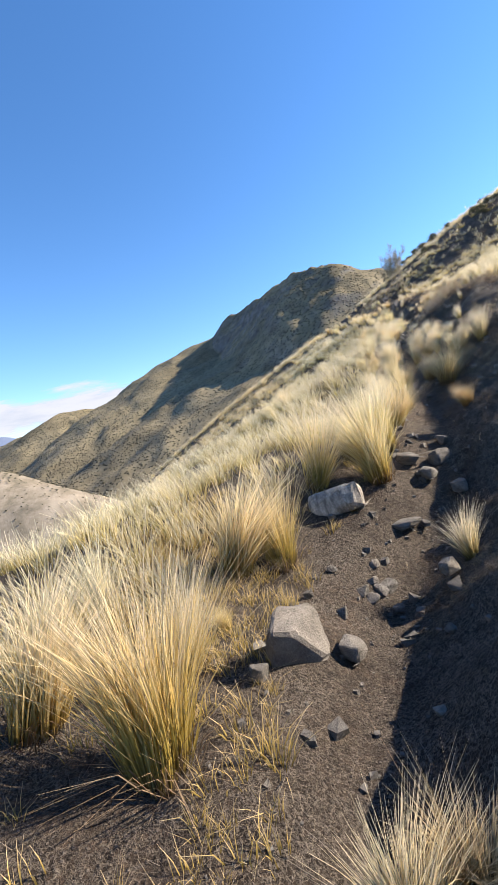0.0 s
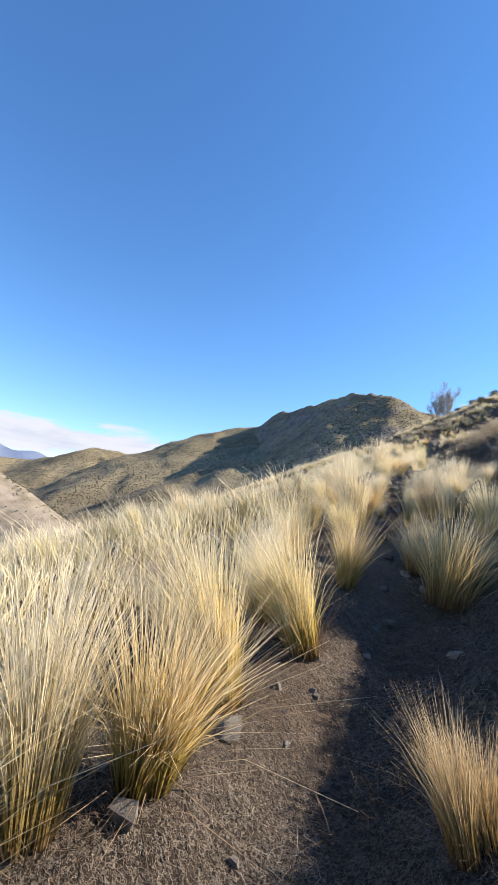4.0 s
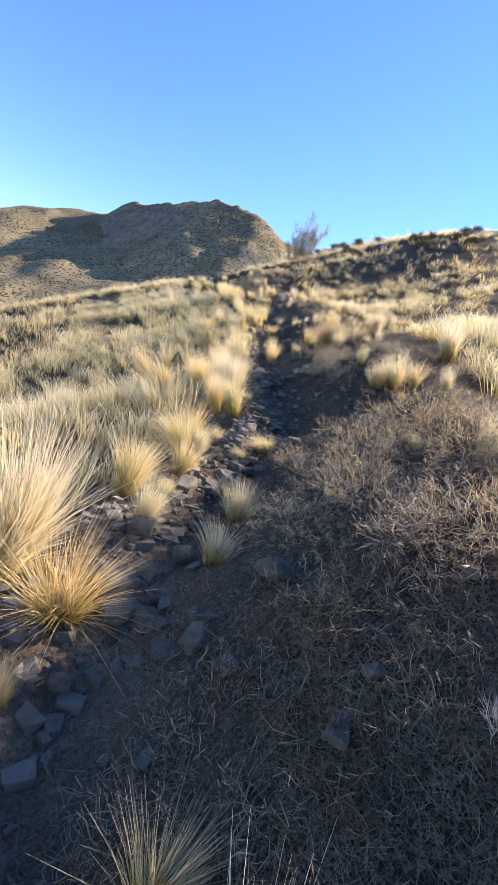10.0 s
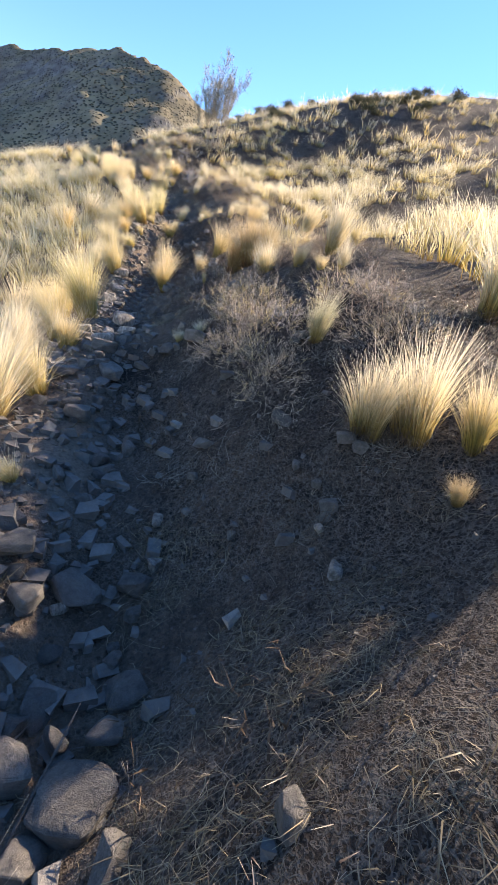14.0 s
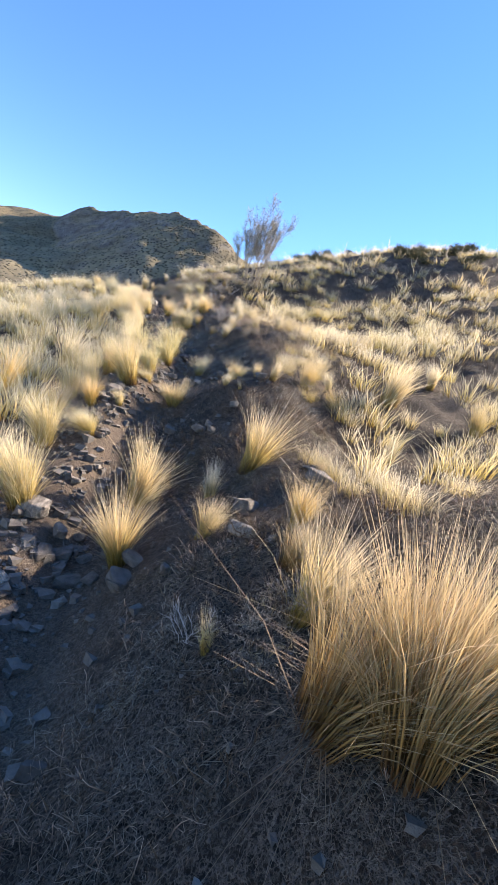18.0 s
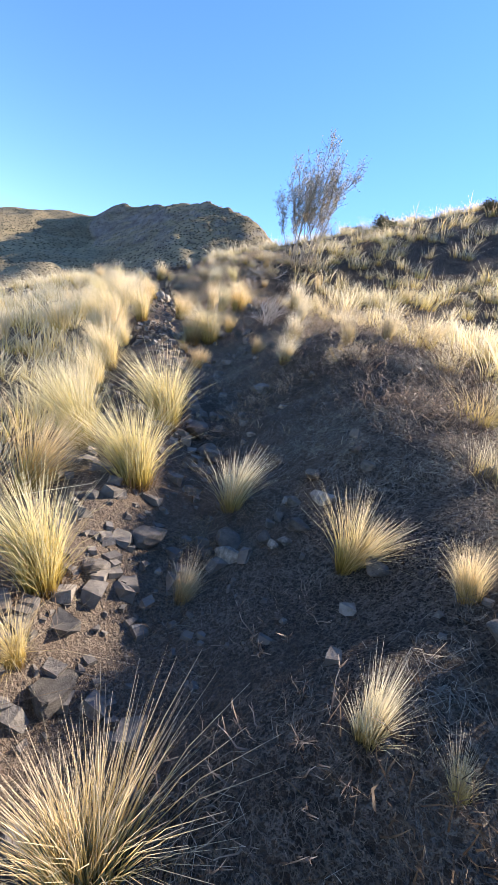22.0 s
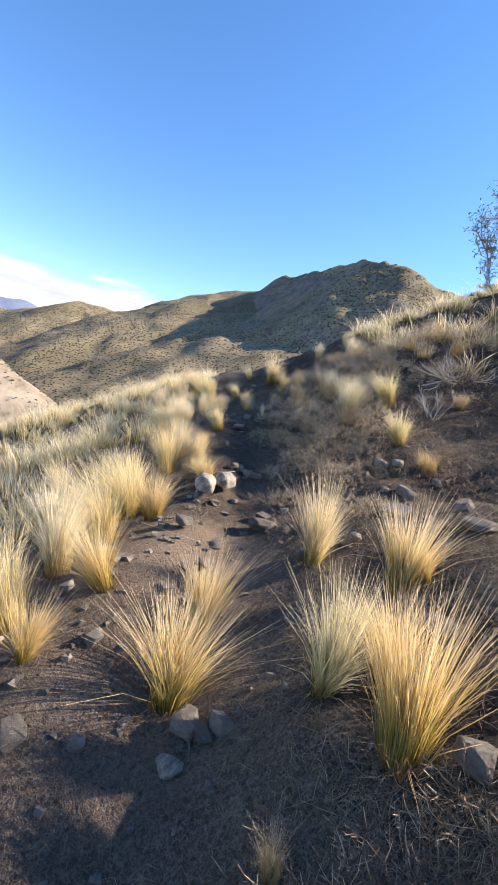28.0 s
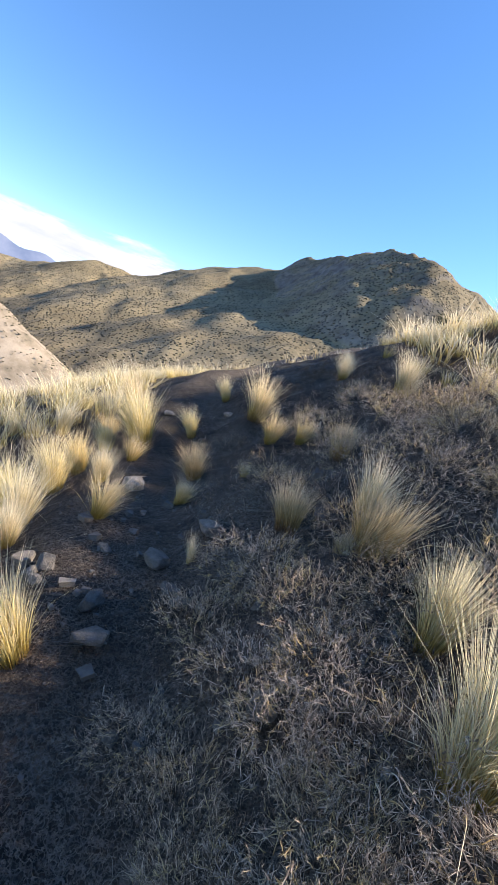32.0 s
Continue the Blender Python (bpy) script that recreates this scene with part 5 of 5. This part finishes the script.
bank_spots = scatter(9000, -1, 14, 6, 36, bank_density)[:1500]
bank_spots.sort(key=lambda p: float(value_noise(np.array(p[0] * 0.9), np.array(p[1] * 0.9), 15)) + random.uniform(-0.2, 0.2))
cut = len(bank_spots) // 3
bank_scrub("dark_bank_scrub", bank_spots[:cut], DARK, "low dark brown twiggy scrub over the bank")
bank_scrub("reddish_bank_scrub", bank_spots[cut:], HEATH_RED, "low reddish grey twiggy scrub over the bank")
small = scatter(5200, 3, 16, 16, 37, lambda x, y: np.where((across(x, y) > 1.5) & (across(x, y) < 3.6), np.interp(y, [16, 19, 30, 31, 37], [0.2, 0.5, 0.5, 0.25, 0.4]), 0.0) * np.clip(0.3 + 2.6 * fractal(x * 0.6, y * 0.6, 2, 163), 0.02, 1))
small = [p for p in small if not crowded(p[0], p[1], 1.0)][:120]
far_grass("small_tufts", small[:60], 210, 410, STRAW, "small pale dry grass tufts on the bank", 0.4, 0.0042, 0.36)
far_grass("small_dun_tufts", small[60:], 190, 420, GREENISH, "small greenish dry grass tufts on the bank", 0.36, 0.0042, 0.36)


def carpet_density(x, y):
    u = across(x, y)
    wide = np.interp(y, [0, 12, 16, 20, 26, 34], [2.0, 2.5, 2.0, 2.5, 2.9, 3.4])
    return np.interp(y, [27, 29], [1.0, 0.3]) * np.where((u > 0.25) & (u < wide), 0.95, np.where((u < -0.3) & (u > -1.6), 0.3, 0.06)) * np.clip(0.85 + 1.6 * fractal(x * 0.9, y * 0.9, 3, 131), 0.15, 1)


def hair_tuft(seed, n=40):
    """Fine dead stems that rise from one patch, bend over and lie across their neighbours."""
    r = np.random.default_rng(seed)
    a = r.uniform(0, 2 * np.pi, n)
    root = np.stack([np.cos(a), np.sin(a)], -1) * (0.42 * np.sqrt(r.uniform(0, 1, n)))[:, None]
    way = a + r.normal(0, 0.9, n)
    curl = r.normal(0, 1.3, n)
    long = r.uniform(0.35, 1.0, n)
    rise = r.uniform(0.15, 0.62, n)
    pts = []
    for v, up in ((0.0, 0.0), (0.33, 0.8), (0.68, 1.0), (1.0, 0.5)):
        turn = way + curl * v
        xy = root + np.stack([np.cos(turn), np.sin(turn)], -1) * (long * v)[:, None]
        pts.append(np.concatenate([xy, (rise * long * up)[:, None]], -1))
    return strips(np.stack(pts, 1), 0.02, seed)


HAIR = [hair_tuft(1200 + k) for k in range(12)]


def mat_of_stems(name, spots, mat, label):
    V, Q, U, base = [], [], [], 0
    for k, (x, y) in enumerate(spots):
        v, q, uv = HAIR[k % 12]
        s, a = random.uniform(0.07, 0.13), random.uniform(0, 6.28)
        w = v @ np.array([[math.cos(a), math.sin(a), 0], [-math.sin(a), math.cos(a), 0], [0, 0, 1]]) * s
        w[:, 0] += x
        w[:, 1] += y
        slope = (float(land(x + 0.1, y)) - float(land(x - 0.1, y))) / 0.2, (float(land(x, y + 0.1)) - float(land(x, y - 0.1))) / 0.2
        w[:, 2] += float(land(x, y)) - 0.008 + (w[:, 0] - x) * slope[0] + (w[:, 1] - y) * slope[1]
        V.append(w)
        Q.append(q + base)
        U.append(uv)
        base += len(v)
    return tagged(new(name, strip_mesh(name, np.concatenate(V), np.concatenate(Q), np.concatenate(U), mat)), label, "dead grass", kind="stuff")


mat_spots = scatter(42000, -1.5, 14, 4, 37.5, carpet_density)[:6800]
mat_spots.sort(key=lambda p: float(value_noise(np.array(p[0] * 1.3), np.array(p[1] * 1.3), 5)) + random.uniform(-0.12, 0.12))
third = len(mat_spots) // 3
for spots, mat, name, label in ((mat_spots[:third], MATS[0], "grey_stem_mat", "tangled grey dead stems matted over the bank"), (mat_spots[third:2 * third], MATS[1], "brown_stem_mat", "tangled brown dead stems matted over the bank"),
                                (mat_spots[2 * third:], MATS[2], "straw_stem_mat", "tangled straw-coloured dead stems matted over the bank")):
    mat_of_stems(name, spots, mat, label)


def limb(verts, faces, path, r0, r1, sides=5):
    """A tapering, crooked tube along a path."""
    base, n = len(verts), len(path)
    for k, p in enumerate(path):
        d = (path[min(k + 1, n - 1)] - path[max(k - 1, 0)]).normalized()
        s = d.cross(Vector((0.3, 0.2, 0.93))).normalized()
        t = d.cross(s)
        r = r0 + (r1 - r0) * k / (n - 1)
        for j in range(sides):
            a = 6.2832 * j / sides
            verts.append(p + (s * math.cos(a) + t * math.sin(a)) * r)
    for k in range(n - 1):
        for j in range(sides):
            faces.append((base + k * sides + j, base + k * sides + (j + 1) % sides, base + (k + 1) * sides + (j + 1) % sides, base + (k + 1) * sides + j))


def crooked(r, start, way, length, n, kink, lift=0.0):
    path, d = [start.copy()], way.normalized()
    for _ in range(n):
        d = (d + Vector((r.gauss(0, kink), r.gauss(0, kink), r.gauss(0, kink) + lift))).normalized()
        path.append(path[-1] + d * (length / n))
    return path


def solid(name, verts, faces, mat):
    me = bpy.data.meshes.new(name)
    me.from_pydata([tuple(v) for v in verts], [], faces)
    me.materials.append(mat)
    return me


def twiggy_shrub(x, y, h, stems, label, mat, name, seed, fork=3, thick=0.006, spread=0.6):
    r = random.Random(seed)
    ob = tagged(new(name), label, "shrub")
    ob.matrix_world = pose(x, y, float(land(x, y)) - 0.02)
    for _ in range(stems):
        verts, faces = [], []
        way = Vector((r.gauss(0, spread) - 0.1, r.gauss(0, spread), 1.0))
        path = crooked(r, Vector((r.gauss(0, 0.03), r.gauss(0, 0.03), 0)), way, h * r.uniform(0.7, 1.1), 7, 0.2, 0.05)
        limb(verts, faces, path, thick, thick * 0.35, 4)
        for _ in range(fork):
            k = r.randrange(2, 6)
            sub = crooked(r, path[k], (path[k + 1] - path[k]).normalized() + Vector((r.gauss(0, 0.5), r.gauss(0, 0.5), 0.2)), h * r.uniform(0.2, 0.45), 5, 0.18, 0.05)
            limb(verts, faces, sub, thick * 0.6, thick * 0.25, 4)
            for _ in range(2):
                q = r.randrange(1, 4)
                limb(verts, faces, crooked(r, sub[q], (sub[q + 1] - sub[q]).normalized() + Vector((r.gauss(0, 0.6), r.gauss(0, 0.6), 0.1)), h * 0.13, 3, 0.2), thick * 0.35, thick * 0.2, 3)
        c = new("stem", solid("stem", verts, faces, mat))
        c.parent = ob
    return ob


twiggy_shrub(9.96, 26.7, 0.42, 26, "bare grey twiggy shrub standing among stones", DEADWOOD, "bare_shrub", 1, 5, 0.0032, 0.5)
twiggy_shrub(4.58, 11.26, 0.17, 14, "small bleached twiggy plant on the shaded bank", DEADWOOD, "bare_shrub", 2, 5, 0.0012, 0.9)
twiggy_shrub(7.39, 18.75, 0.17, 14, "small bleached twiggy plant on the shaded bank", DEADWOOD, "bare_shrub", 3, 5, 0.0012, 0.9)
twiggy_shrub(11.02, 30.68, 0.38, 9, "bare grey twiggy shrub on the slope", DEADWOOD, "bare_shrub", 4, 5, 0.003, 1.4)
twiggy_shrub(12.63, 25.28, 0.3, 10, "bare grey twiggy shrub on the slope", DEADWOOD, "bare_shrub", 6, 4, 0.003, 0.7)
twiggy_shrub(11.46, 31.3, 0.62, 7, "dead shrub with crooked bleached branches", DEADWOOD, "dead_shrub", 7, 5, 0.008, 1.7)


# ---- the bare tree beside the trail ----
def bare_tree(x, y, seed):
    r = random.Random(seed)
    tree = tagged(new("tree"), "nearly bare many-stemmed small tree with thin crooked branches", "tree")
    tree.matrix_world = pose(x, y, float(land(x, y)) - 0.03) @ Matrix.Diagonal((0.9, 0.9, 1.1, 1))
    for k in range(17):
        verts, faces, tips = [], [], []
        a = 6.2832 * k / 16 + r.uniform(-0.2, 0.2)
        out = 0.03 + 0.19 * (k % 3) / 2
        foot = Vector((math.cos(a) * r.uniform(0.12, 0.36), math.sin(a) * 0.22, 0))
        way = Vector((math.cos(a) * out - 0.05, math.sin(a) * out, 1.0))
        tall = r.uniform(1.7, 2.9)
        if k == 16:
            foot, way, tall = Vector((-0.42, 0.05, 0)), Vector((-0.2, 0.22, 1.0)), 1.3
        path = crooked(r, foot, way, tall, 14, 0.1, 0.03)
        limb(verts, faces, path, 0.014 * tall / 2.4, 0.003, 6)
        for _ in range(13):
            q = r.randrange(5, 13)
            sub = crooked(r, path[q], (path[q + 1] - path[q]).normalized() + Vector((r.gauss(0, 0.5), r.gauss(0, 0.5), 0.3)), r.uniform(0.3, 0.65), 7, 0.16, 0.08)
            limb(verts, faces, sub, 0.006, 0.0022, 4)
            tips += sub[3:]
            for _ in range(8):
                w = r.randrange(2, 7)
                tw = crooked(r, sub[w], Vector((r.gauss(0, 0.8), r.gauss(0, 0.8), 0.6)), r.uniform(0.1, 0.26), 4, 0.25)
                limb(verts, faces, tw, 0.0035, 0.0018, 3)
                tips += tw[1:]
        stem = new("stem", solid("stem", verts, faces, BARK))
        stem.parent = tree
        lv, lf = [], []
        for p in tips:
            for _ in range(r.choice((1, 1, 2, 2))):
                d = Vector((r.gauss(0, 1), r.gauss(0, 1), r.gauss(0, 1))).normalized() * 0.042
                s = d.orthogonal().normalized() * 0.011
                b = len(lv)
                o = p + d * 0.3
                lv += [o, o + d * 0.5 + s, o + d, o + d * 0.5 - s]
                lf.append((b, b + 1, b + 2, b + 3))
        f = new("foliage", solid("foliage", lv, lf, TREELEAF))
        f.parent = stem
    return tree


bare_tree(12.5, 32.0, 5)


# ---- dark bushes on the rise ----
def bush_kind(seed):
    r = np.random.default_rng(seed)
    V, F = [], []
    lobes = r.uniform((-0.4, -0.4, 0.15), (0.4, 0.4, 0.75), (7, 3))
    for _ in range(1100):
        c = lobes[r.integers(0, 7)] + r.normal(0, 0.13, 3)
        if c[2] < 0:
            continue
        d = r.normal(0, 0.6, 3) + (c[0], c[1], 0.9)
        d = d / np.linalg.norm(d) * r.uniform(0.08, 0.17)
        s = np.cross(d, r.normal(0, 1, 3))
        s = s / np.linalg.norm(s) * 0.022
        b = len(V)
        V += [c, c + d * 0.5 + s, c + d, c + d * 0.5 - s]
        F.append((b, b + 1, b + 2, b + 3))
    return solid("bush", [Vector(v) for v in V], F, FARBUSH)


BUSHES = [bush_kind(60 + k) for k in range(4)]


def bush(x, y, s):
    ob = tagged(new("bush", random.choice(BUSHES)), "small dark green bush on the skyline of the hill", "bush", "bushes on the hill")
    ob.matrix_world = pose(x, y, float(land(x, y)) - 0.05, 0, 0, random.uniform(0, 360)) @ Matrix.Diagonal((s * 1.7, s * 1.7, s, 1))


for p in (
    (22.0, 43.5, 0.62), (21.0, 45.5, 0.62), (23.7, 43.7, 0.62), (22.1, 34.9, 0.57), (25.5, 36.0, 0.59), (25.6, 33.1, 0.58), (16.7, 35.3, 0.51), (20.4, 40.7, 0.57), (19.9, 32.3, 0.51), (22.2, 32.0, 0.52), (31.9, 34.3, 0.6), (22.1, 46.2, 0.57), (23.0, 45.7, 0.57), (24.6, 39.4, 0.54), (20.6, 33.6, 0.48), (22.9, 34.1, 0.5), (21.1, 35.4, 0.46), (19.5, 50.3, 0.5), (19.5, 48.7, 0.49), (20.0, 48.1, 0.49), (21.5, 48.8, 0.5), (21.1, 46.8, 0.49), (24.2, 49.7, 0.52), (20.4, 51.2, 0.51), (20.8, 50.5, 0.5), (21.4, 49.6, 0.5), (21.4, 47.9, 0.49), (31.0, 102.5, 0.62), (13.5, 40.7, 0.42), (18.8, 53.5, 0.54), (18.2, 48.9, 0.5), (17.8, 45.4, 0.47), (21.0, 34.6, 0.5), (22.4, 33.2, 0.5),
):
    bush(*p)


# ---- scrub on the far slopes ----
def scrub_density(x, y):
    h = mountain_height(x, y)
    return np.where(h > -70, 0.9, 0.0) * np.clip(0.6 + 1.2 * fractal(x * 0.02, y * 0.02, 3, 71), 0.05, 1)


joined("mountain_scrub", lumps(scatter(7000, -560, 260, 300, 700, scrub_density), (0.5, 1.2), 0.4, 0.3, mountain_height), HILLSCRUB, "dark scrub bushes dotted over the far mountain", "scrub")


def spur_density(x, y):
    away = np.abs((x + 58) * 0.348 + (y - 207) * 0.94)
    return np.where((away < 60) & (land(x, y) > -70), 0.8, 0.0)


joined("spur_scrub", lumps(scatter(2200, -190, -10, 150, 260, spur_density), (0.25, 0.6), 0.45, 0.3, land), HILLSCRUB, "small dark bushes dotted over the sunlit spur", "scrub")


# ---- far range and clouds ----
def backdrop(name, r, az0, az1, bottom, top, steps, mat, label, category):
    verts, faces = [], []
    for k in range(steps + 1):
        az = az0 + (az1 - az0) * k / steps
        a = radians(az)
        for el in (bottom(az), (bottom(az) + top(az)) / 2, top(az)):
            verts.append((EYE0[0] + r * math.sin(a), EYE0[1] + r * math.cos(a), EYE0[2] + r * math.tan(radians(el))))
    for k in range(steps):
        for j in range(2):
            b = k * 3 + j
            faces.append((b, b + 3, b + 4, b + 1))
    me = bpy.data.meshes.new(name)
    me.from_pydata(verts, [], faces)
    me.materials.append(mat)
    uv = me.uv_layers.new(name="UVMap")
    for loop in me.loops:
        k, j = divmod(loop.vertex_index, 3)
        uv.data[loop.index].uv = (k / steps, j / 2)
    ob = tagged(new(name, me), label, category, kind="structure")
    ob.visible_shadow = False
    return ob


# Air haze is painted in: bluish tones that glow by themselves.
def painted_haze_material():
    m, n, l = material("far_range_painted_haze")
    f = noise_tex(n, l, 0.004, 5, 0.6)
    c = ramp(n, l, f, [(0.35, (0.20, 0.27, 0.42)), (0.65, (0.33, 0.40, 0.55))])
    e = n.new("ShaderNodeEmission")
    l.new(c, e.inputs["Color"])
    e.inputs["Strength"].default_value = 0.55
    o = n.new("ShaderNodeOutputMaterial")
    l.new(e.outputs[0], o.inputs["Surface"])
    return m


def cloud_material():
    m, n, l = material("low_white_cloud")
    uv = n.new("ShaderNodeUVMap").outputs["UV"]
    mp = n.new("ShaderNodeMapping")
    mp.inputs["Scale"].default_value = (5.0, 1.6, 1.0)
    l.new(uv, mp.inputs["Vector"])
    puffs = noise_tex(n, l, 2.2, 7, 0.6, mp.outputs["Vector"])
    sep = n.new("ShaderNodeSeparateXYZ")
    l.new(uv, sep.inputs[0])
    middle = n.new("ShaderNodeMath")
    middle.operation = "SUBTRACT"
    l.new(sep.outputs["Y"], middle.inputs[0])
    middle.inputs[1].default_value = 0.42
    band = n.new("ShaderNodeMath")
    band.operation = "ABSOLUTE"
    l.new(middle.outputs[0], band.inputs[0])
    body = n.new("ShaderNodeMath")
    body.operation = "MULTIPLY_ADD"
    l.new(band.outputs[0], body.inputs[0])
    body.inputs[1].default_value = -1.0
    l.new(puffs, body.inputs[2])
    alpha = ramp(n, l, body.outputs[0], [(0.06, (0, 0, 0)), (0.26, (0.92, 0.92, 0.92))])
    # Sunlit white and bluish hollows are painted in and glow by themselves.
    tone = ramp(n, l, puffs, [(0.3, (0.74, 0.80, 0.90)), (0.55, (0.95, 0.97, 1.0))])
    e = n.new("ShaderNodeEmission")
    l.new(tone, e.inputs["Color"])
    e.inputs["Strength"].default_value = 0.36
    t = n.new("ShaderNodeBsdfTransparent")
    mix = n.new("ShaderNodeMixShader")
    l.new(alpha, mix.inputs[0])
    l.new(t.outputs[0], mix.inputs[1])
    l.new(e.outputs[0], mix.inputs[2])
    o = n.new("ShaderNodeOutputMaterial")
    l.new(mix.outputs[0], o.inputs["Surface"])
    return m


backdrop("backdrop_range", 4200, -75, 5, lambda a: -3.0, lambda a: 2.2 + 2.6 * math.exp(-(((a + 40) / 17) ** 2)) + 0.25 * math.sin(a * 1.3), 120, painted_haze_material(), "blue hazy distant range beyond the valley", "mountains")
backdrop("backdrop_clouds", 4600, -80, 0, lambda a: 3.4, lambda a: 9.0, 80, cloud_material(), "low bank of white cloud over the far range", "clouds")
